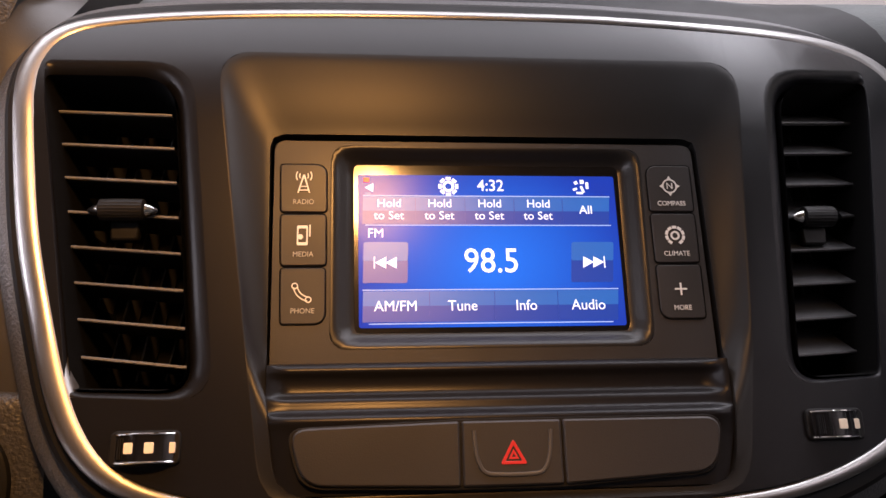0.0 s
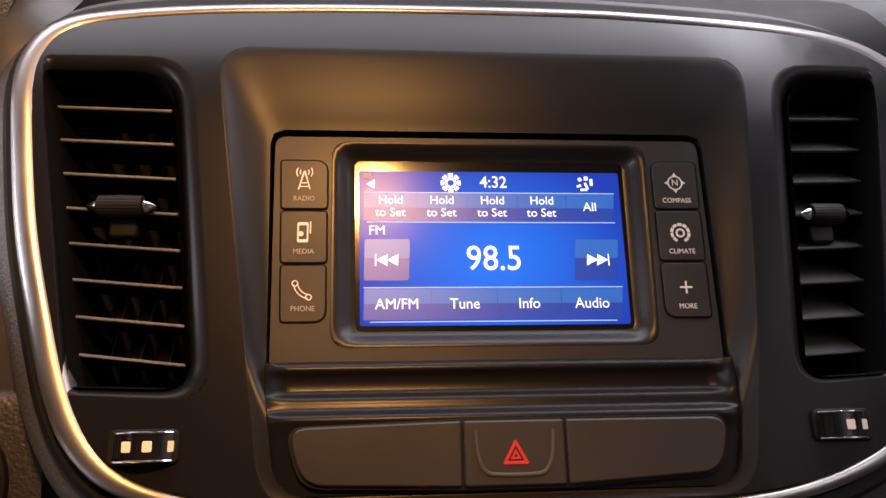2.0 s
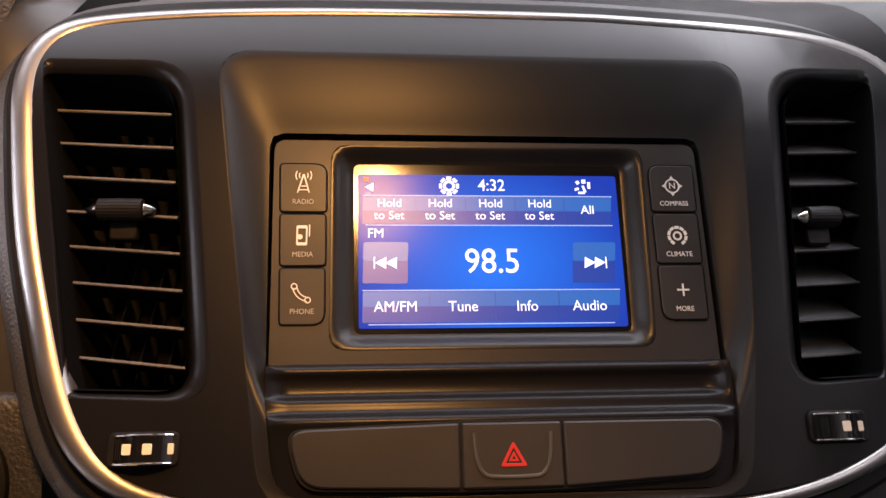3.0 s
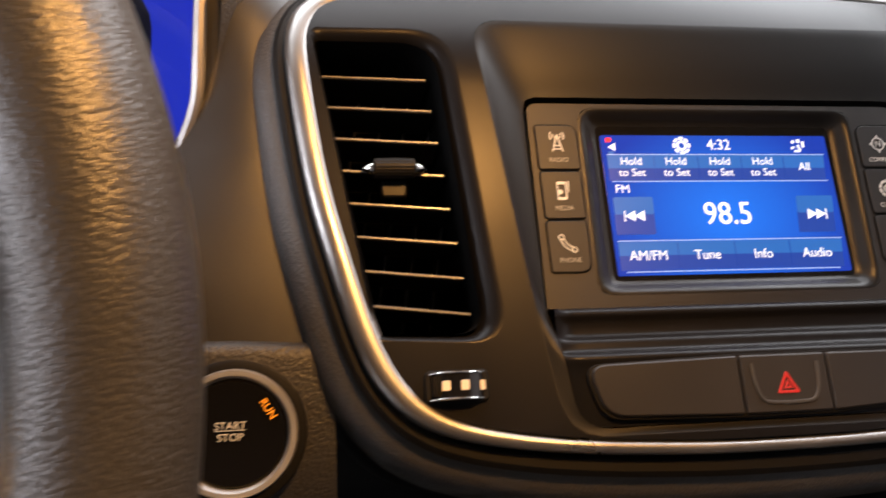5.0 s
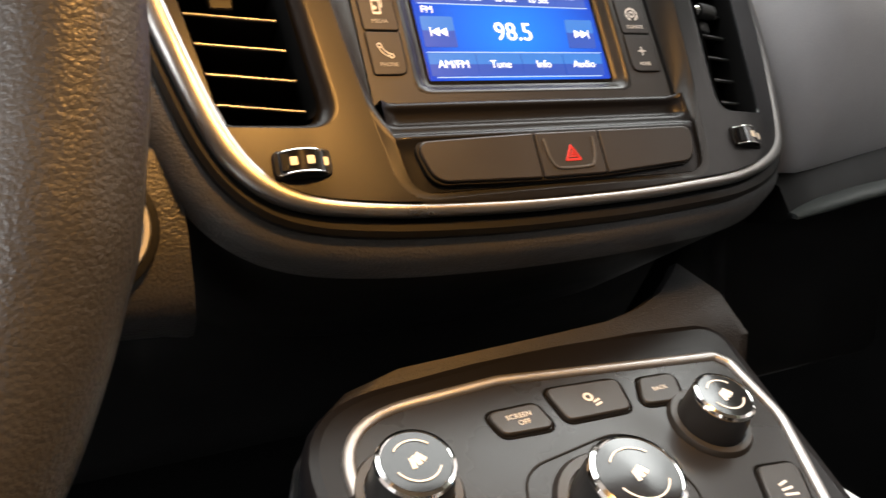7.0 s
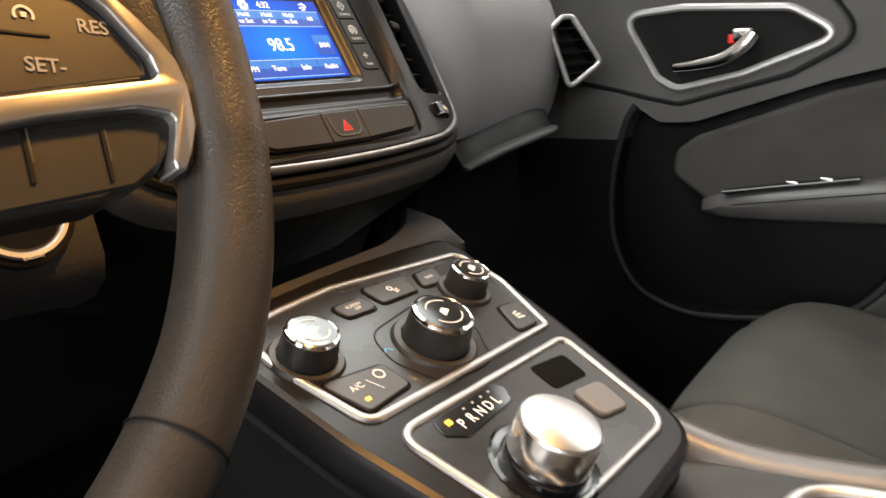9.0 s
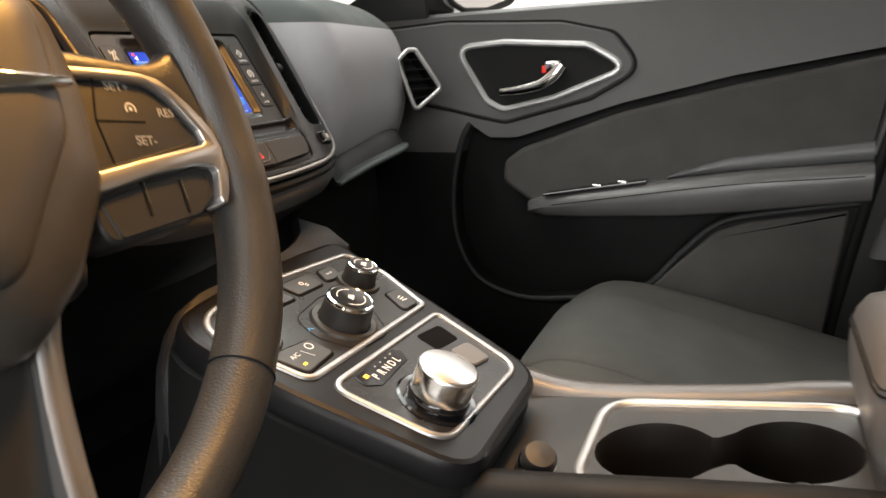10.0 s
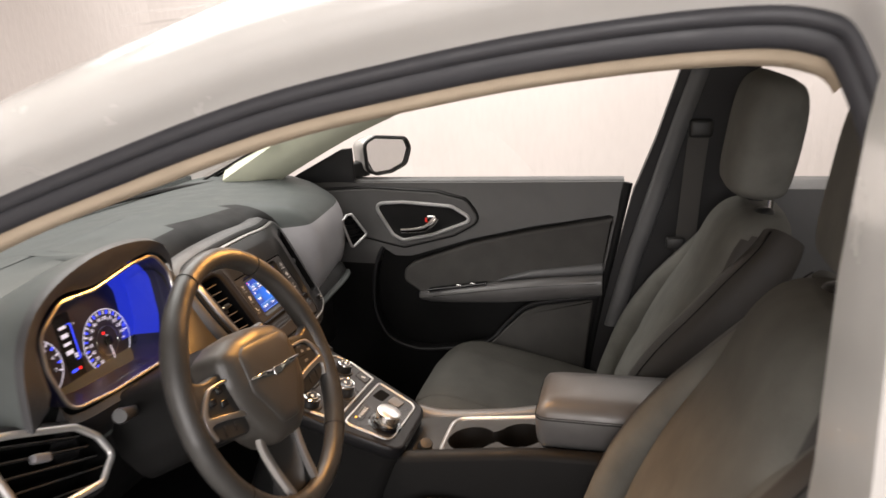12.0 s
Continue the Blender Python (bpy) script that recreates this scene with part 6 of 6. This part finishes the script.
# ---- car body ----


def body():
    b = thing("car_body", "white sedan body shell with open driver doorway", "car")
    # door opening of the driver: seal, trim and painted rail
    rail = [(-.690, .36, .985), (-.670, .20, 1.075), (-.632, .012, 1.168), (-.612, -.174, 1.235), (-.600, -.334, 1.285), (-.594, -.474, 1.314), (-.590, -.600, 1.334), (-.590, -.735, 1.346), (-.592, -.818, 1.342), (-.610, -.850, 1.312), (-.662, -.872, 1.20), (-.705, -.862, 1.0), (-.735, -.83, .60), (-.735, -.80, .36)]
    P = curve_pts(rail, 6)
    part("door_seal", sweep(P, oval(.015, .013, 12), up=(1, 0, 0)), M_RUBBER, b, "black rubber door seal")
    # the seal's second lip
    part("door_seal", sweep([(p[0] - .016, p[1], p[2] + .012) for p in P], oval(.008, .007, 10), up=(1, 0, 0)), M_RUBBER, b)
    k = len(P)

    def off(p, dx, dz, dy=0.0):
        return (p[0] + dx, p[1] + dy, p[2] + dz)

    # trim inside the seal
    bm = bmesh.new()
    rings(bm, [[off(p, .006, .004) for p in P[:54]], [off(p, .020, -.022) for p in P[:54]], [off(p, .045, -.030) for p in P[:54]], [off(p, .085, -.012) for p in P[:54]], [off(p, .10, .03) for p in P[:54]]], closed=False)
    part("pillar_trim", bm, M_LINER, b, "beige cloth pillar and roof trim", smooth=60)
    # painted flange and roof side
    bm = bmesh.new()
    rings(bm, [[off(p, -.008, .006) for p in P[:58]], [off(p, -.030, .030) for p in P[:58]], [off(p, -.050, .042) for p in P[:58]], [off(p, -.062, .062) for p in P[:58]], [off(p, -.055, .085) for p in P[:58]], [off(p, -.02, .108) for p in P[:58]], [off(p, .05, .128) for p in P[:58]], [off(p, .08, .115) for p in P[:58]], [off(p, .05, .06) for p in P[:58]]], closed=False)
    part("roof_rail", bm, M_PAINT, b, "glossy white roof rail", smooth=60)
    # B pillar
    bm = bmesh.new()
    rings(bm, [[(-.640, -.860, 1.335), (-.70, -.865, 1.33), (-.72, -.97, 1.36), (-.62, -.97, 1.38)], [(-.655, -.848, 1.27), (-.745, -.852, 1.26), (-.75, -.975, 1.26), (-.64, -.975, 1.26)],
               [(-.660, -.838, 1.16), (-.78, -.840, 1.155), (-.78, -.98, 1.16), (-.65, -.98, 1.16)], [(-.660, -.835, 1.0), (-.785, -.840, 1.0), (-.79, -.98, 1.0), (-.66, -.98, 1.0)], [(-.68, -.80, .60), (-.82, -.80, .60), (-.82, -.98, .60), (-.68, -.98, .60)]], cap0=True, cap1=True)
    part("rear_pillar", bm, M_PAINT, b, "white painted door pillar")
    bm = block((-.63, -.93, .95), (.06, .13, .9), .02)
    part("pillar_cover", bm, M_SOFT, b)
    # roof skin and headliner
    for nm, dz, mt, lab in (("roof_skin", .06, M_PAINT, "white painted roof"), ("headliner", 0.0, M_LINER, "beige cloth headliner")):
        bm = bmesh.new()
        loops = []
        for y in (-.20, -.35, -.55, -.80, -1.2, -1.7, -2.1):
            zc = 1.345 + .05 * math.sin(max(0, min(1, (-y - .2) / 1.6)) * math.pi * .62) + dz - (.12 if y < -2 else 0)
            loops.append([(x, y + .10 * (x / .62) ** 2 * (1 if y > -.3 else 0), zc - (.030 + dz * .2) * (abs(x) / .62) ** 2.6) for x in [-.53 + q * 1.06 / 20 for q in range(21)]])
        top = [[(p[0], p[1], p[2] + .012) for p in lp] for lp in loops]
        rings(bm, loops, closed=False)
        rings(bm, top, closed=False)
        part(nm, bm, mt, b, lab, smooth=60)
    # passenger side: windscreen pillar, roof edge, door pillar
    ap = curve_pts([(.66, .40, .985), (.635, .22, 1.085), (.600, .02, 1.185), (.575, -.18, 1.262), (.56, -.40, 1.305), (.56, -.60, 1.322), (.565, -.80, 1.325), (.57, -1.1, 1.325), (.56, -1.6, 1.27)], 6)
    sec = [(-.055, .012), (-.030, .045), (.01, .074), (.048, .076), (.062, .04), (.060, -.020), (.03, -.038), (-.03, -.035), (-.056, -.015)]
    part("windscreen_pillar", sweep(ap, sec, up=(-.6, 0, .8)), M_PILLAR, b, "pale grey-green pillar trim", smooth=60)
    part("roof_edge", sweep([(p[0] + .05, p[1], p[2] + .02) for p in ap], oval(.04, .03, 10), up=(-.6, 0, .8)), M_PAINT, b, "white painted roof edge")
    part("sail_panel", slab([(-.30, .975), (-.085, .975), (-.09, 1.075), (-.12, 1.072), (-.26, 1.0)][::-1], -.006, .006, .002), M_SOFT, b, "black mirror corner panel", Matrix(((0, 0, -1, .716), (1, 0, 0, 0), (0, 1, 0, 0), (0, 0, 0, 1))) @ Matrix.Diagonal((-1, 1, 1, 1)))
    bm = bmesh.new()
    rings(bm, [[(.615, -.80, 1.315), (.615, -.96, 1.325), (.66, -.96, 1.325), (.66, -.80, 1.315)], [(.645, -.735, 1.10), (.63, -.97, 1.10), (.70, -.97, 1.10), (.71, -.735, 1.10)], [(.69, -.685, .96), (.65, -.98, .96), (.74, -.98, .96), (.75, -.685, .96)], [(.68, -.60, .60), (.65, -.98, .60), (.74, -.98, .60), (.74, -.60, .60)], [(.67, -.56, .30), (.65, -.98, .30), (.74, -.98, .30), (.74, -.56, .30)]], cap0=True, cap1=True)
    # the shade of the recess is put into the pillar's dark colour
    part("door_pillar", bm, M_SOFT, b, "door pillar trim darkened for its recess", smooth=30)
    # strip whose paler grey stands for the lit edge of the trim
    bm = bmesh.new()
    edge = curve_pts([(.612, -.805, 1.318), (.642, -.738, 1.10), (.664, -.700, .96), (.674, -.640, .76), (.674, -.600, .60)], 4)
    rings(bm, [[(x - .004, y - .020, z), (x - .013, y - .026, z), (x - .016, y - .042, z), (x - .012, y - .058, z), (x + .01, y - .066, z), (x + .02, y - .018, z)] for x, y, z in edge], cap0=True, cap1=True)
    part("pillar_moulding", bm, M_SOFTG, b, "lit narrow strip of the pillar trim, in paler grey", smooth=60)
    # rear door on the far side
    bm = bmesh.new()
    rings(bm, [[(.69, y, .30), (.69, y, .90), (.70, y, .97), (.74, y, .985), (.80, y, .985), (.80, y, .30)] for y in (-.98, -1.3, -1.7, -1.95)], cap0=True, cap1=True)
    part("rear_door_panel", bm, M_DOOR, b, "dark grey rear door panel")
    # near rear door, out of view, added to keep light out of the cabin
    bm = bmesh.new()
    rings(bm, [[(-.69, y, .30), (-.69, y, .90), (-.70, y, .97), (-.74, y, .985), (-.82, y, .97), (-.84, y, .30)] for y in (-.985, -1.3, -1.7, -1.95)], cap0=True, cap1=True)
    part("rear_door_panel", bm, M_PAINT, b, "unseen rear door added to block side light")
    part("rear_quarter", block((-.74, -2.05, .95), (.10, .25, .75), .04), M_PILLAR, b)
    part("rear_quarter", block((.74, -2.05, .95), (.10, .25, .75), .04), M_PILLAR, b)
    hf = rpoly([(1.18, .93), (1.32, .935), (1.40, .90), (1.28, .85), (1.20, .86)], .015)
    F = Matrix(((0, 0, -1, .686), (-1, 0, 0, 0), (0, 1, 0, 0), (0, 0, 0, 1)))
    part("rear_handle_frame", sweep(at(hf, .004), oval(.004, .004, 8), closed=True), M_CHROME, b, "chrome rear handle frame", F)
    part("rear_handle", sweep([(1.22, .875, .012), (1.27, .882, .018), (1.31, .90, .012)], oval(.007, .005, 10)), M_CHROME, b, "", F)
    # rear bench and parcel shelf close the cabin
    part("rear_bench", block((0, -1.62, .62), (1.26, .22, .62), .06), M_FABRIC, b, "dark cloth rear bench back")
    part("rear_cushion", block((0, -1.35, .42), (1.26, .5, .22), .06), M_FABRIC, b)
    part("parcel_shelf", block((0, -1.9, .96), (1.3, .42, .03), .01), M_SOFT, b)
    # floor pan, footwells, fire wall
    part("carpet", block((0, -.6, .235), (1.40, 2.7, .05), .01), M_CARPET, b, "black carpet")
    part("fire_wall", block((0, .62, .62), (1.40, .05, .76), .01), M_CARPET, b)
    part("door_sill", block((-.74, -.25, .33), (.12, 1.15, .14), .03), M_PAINT, b)
    part("cowl_side", block((-.735, .42, .62), (.06, .5, .72), .02), M_SOFT, b)
    def shell(name, rows, label=""):
        """Cross sections along the car: (y, half width, bottom, shoulder, top)."""
        bm = bmesh.new()
        rings(bm, [[(-w, y, z0), (-w * 1.01, y, (z0 + z1) / 2), (-w, y, z1), (-w * .8, y, z2 - .01), (-w * .4, y, z2), (w * .4, y, z2), (w * .8, y, z2 - .01), (w, y, z1), (w * 1.01, y, (z0 + z1) / 2), (w, y, z0)] for y, w, z0, z1, z2 in rows], cap0=True, cap1=True)
        part(name, bm, M_PAINT, b, label, smooth=50)

    shell("bonnet", [(.70, .84, .25, .84, .93), (1.0, .86, .25, .80, .91), (1.35, .84, .22, .74, .84), (1.62, .74, .22, .62, .72), (1.72, .60, .26, .52, .60)], "white bonnet and front wings")
    shell("boot", [(-2.18, .82, .28, .86, .98), (-2.45, .82, .28, .86, .97), (-2.70, .78, .30, .80, .93), (-2.82, .68, .34, .66, .78)], "white boot and rear wings")
    for y in (1.02, -1.72):
        for sx in (-1, 1):
            w = thing_part("wheel", b, "black tyre on a silver rim")
            w.matrix_basis = pose(sx * .76, y, .325, 0, 90, 0)
            part("tyre", lathe([(.20, -.10), (.295, -.105), (.322, -.08), (.325, 0), (.322, .08), (.295, .105), (.20, .10)], 40), M_RUBBER, w)
            part("rim", lathe([(.205, -.08), (.205, .085), (.19, .095), (.10, .07), (.0005, .075)], 40), M_SILVER, w)
    part("far_sill", block((.80, -.6, .5), (.10, 2.8, .5), .04), M_PAINT, b, "white outer sill")
    return b


body()


def windscreen():
    bm = bmesh.new()
    loops = []
    for w in [q / 8 for q in range(9)]:
        y, z = .66 + (-.24 - .66) * w, .975 + (1.325 - .975) * (w ** .93)
        loops.append([(x * (.70 - .13 * w), y - .10 * x * x * (1 - .3 * w), z) for x in [-1 + r / 8 for r in range(17)]])
    rings(bm, loops, closed=False)
    g = part("windscreen", bm, M_GLASS)
    g.visible_shadow = False
    tagged(g, "clear curved windscreen above the dashboard", "windscreen")
    bm = sweep([loops[q][16] for q in range(9)], oval(.008, .005, 8), up=(0, .4, 1))
    e = part("windscreen_band", bm, M_BLACK, g, "black glass edge")
    edge = curve_pts([(.648, .54, .990), (.640, .505, 1.003), (.568, .264, 1.112), (.486, -.002, 1.219), (.392, -.234, 1.309)], 6)
    part("windscreen_band", sweep(edge, oval(.004, .003, 8), up=(-.6, 0, .8)), M_BLACK, g)
    part("windscreen_label", sweep([(.545, .285, 1.106), (.527, .225, 1.129)], [(-.008, -.0005), (.008, -.0005), (.008, .0005), (-.008, .0005)], up=(-.3, .4, .8)), mat("label_film", (.36, .40, .36), .5), g, "faded grey-green label strip")
    part("windscreen_band", sweep(loops[0], oval(.008, .012, 8)), M_BLACK, g)
    part("windscreen_band", sweep([loops[q][0] for q in range(9)], oval(.008, .005, 8), up=(0, .4, 1)), M_BLACK, g)


windscreen()


def rear_view_mirror():
    m = thing("rear_view_mirror", "black interior rear-view mirror on a stem", "mirror", pose(-.047, -.115, 1.253, 104, 0, -20))
    lp = resample(rpoly([(-.125, -.020), (-.118, .036), (.118, .036), (.125, .0), (.110, -.034), (-.105, -.034)], .018), 64)
    bm = bmesh.new()
    rings(bm, [at(inset(lp, .008), .012), at(inset(lp, .002), .014), at(lp, .006), at([(p[0] * .95, p[1] * .9) for p in lp], -.018), at([(p[0] * .5, p[1] * .6) for p in lp], -.034)], cap1=True)
    part("mirror_case", bm, M_MATTE, m, smooth=60)
    part("mirror_glass", slab(inset(lp, .008), .006, .0118, .0004), M_MIRROR, m)
    part("day_night_tab", block((.005, -.042, .004), (.020, .016, .012), .003), M_MATTE, m)
    part("stem", sweep([(0, .02, -.03), (0, .045, -.06), (0, .075, -.10)], oval(.012, .012, 10), up=(1, 0, 0)), M_MATTE, m)
    part("stem_foot", block((0, .082, -.105), (.05, .045, .03), .008), M_MATTE, m)


rear_view_mirror()


def overhead():
    o = thing("overhead_console", "beige overhead console with lit map lamps", "ceiling lamp", pose(-.05, -.31, 1.329, 0, 0, 0))
    lp = resample(rpoly([(-.09, -.10), (.09, -.10), (.10, .08), (-.10, .08)], .03), 48)
    bm = bmesh.new()
    rings(bm, [at(lp, .01), at(lp, -.012), at(inset(lp, .012), -.024)], cap0=True, cap1=True)
    part("lamp_housing", bm, M_LINER, o)
    for s in (-1, 1):
        part("map_lamp", slab(rpoly([(s * .045 - .028, -.035), (s * .045 + .028, -.035), (s * .045 + .028, .035), (s * .045 - .028, .035)], .010), -.022, -.028, .002), M_LAMPGLOW, o, "glowing warm map lamp")


overhead()


def seat_belt():
    s = thing("seat_belt", "grey seat belt hanging on the door pillar", "seat belt")
    part("webbing", sweep([(.635, -.835, 1.12), (.640, -.825, 1.0), (.640, -.815, .85), (.635, -.80, .60)], [(-.024, -.001), (.024, -.001), (.024, .001), (-.024, .001)], up=(1, 0, 0)), mat("belt_webbing", (.06, .058, .055), .8, grain=.6, grain_size=.0015), s)
    part("belt_guide", block((.632, -.838, 1.13), (.03, .055, .045), .010), M_MATTE, s)
    part("belt_tongue", block((.625, -.79, .845), (.02, .045, .03), .005), M_MATTE, s)


seat_belt()
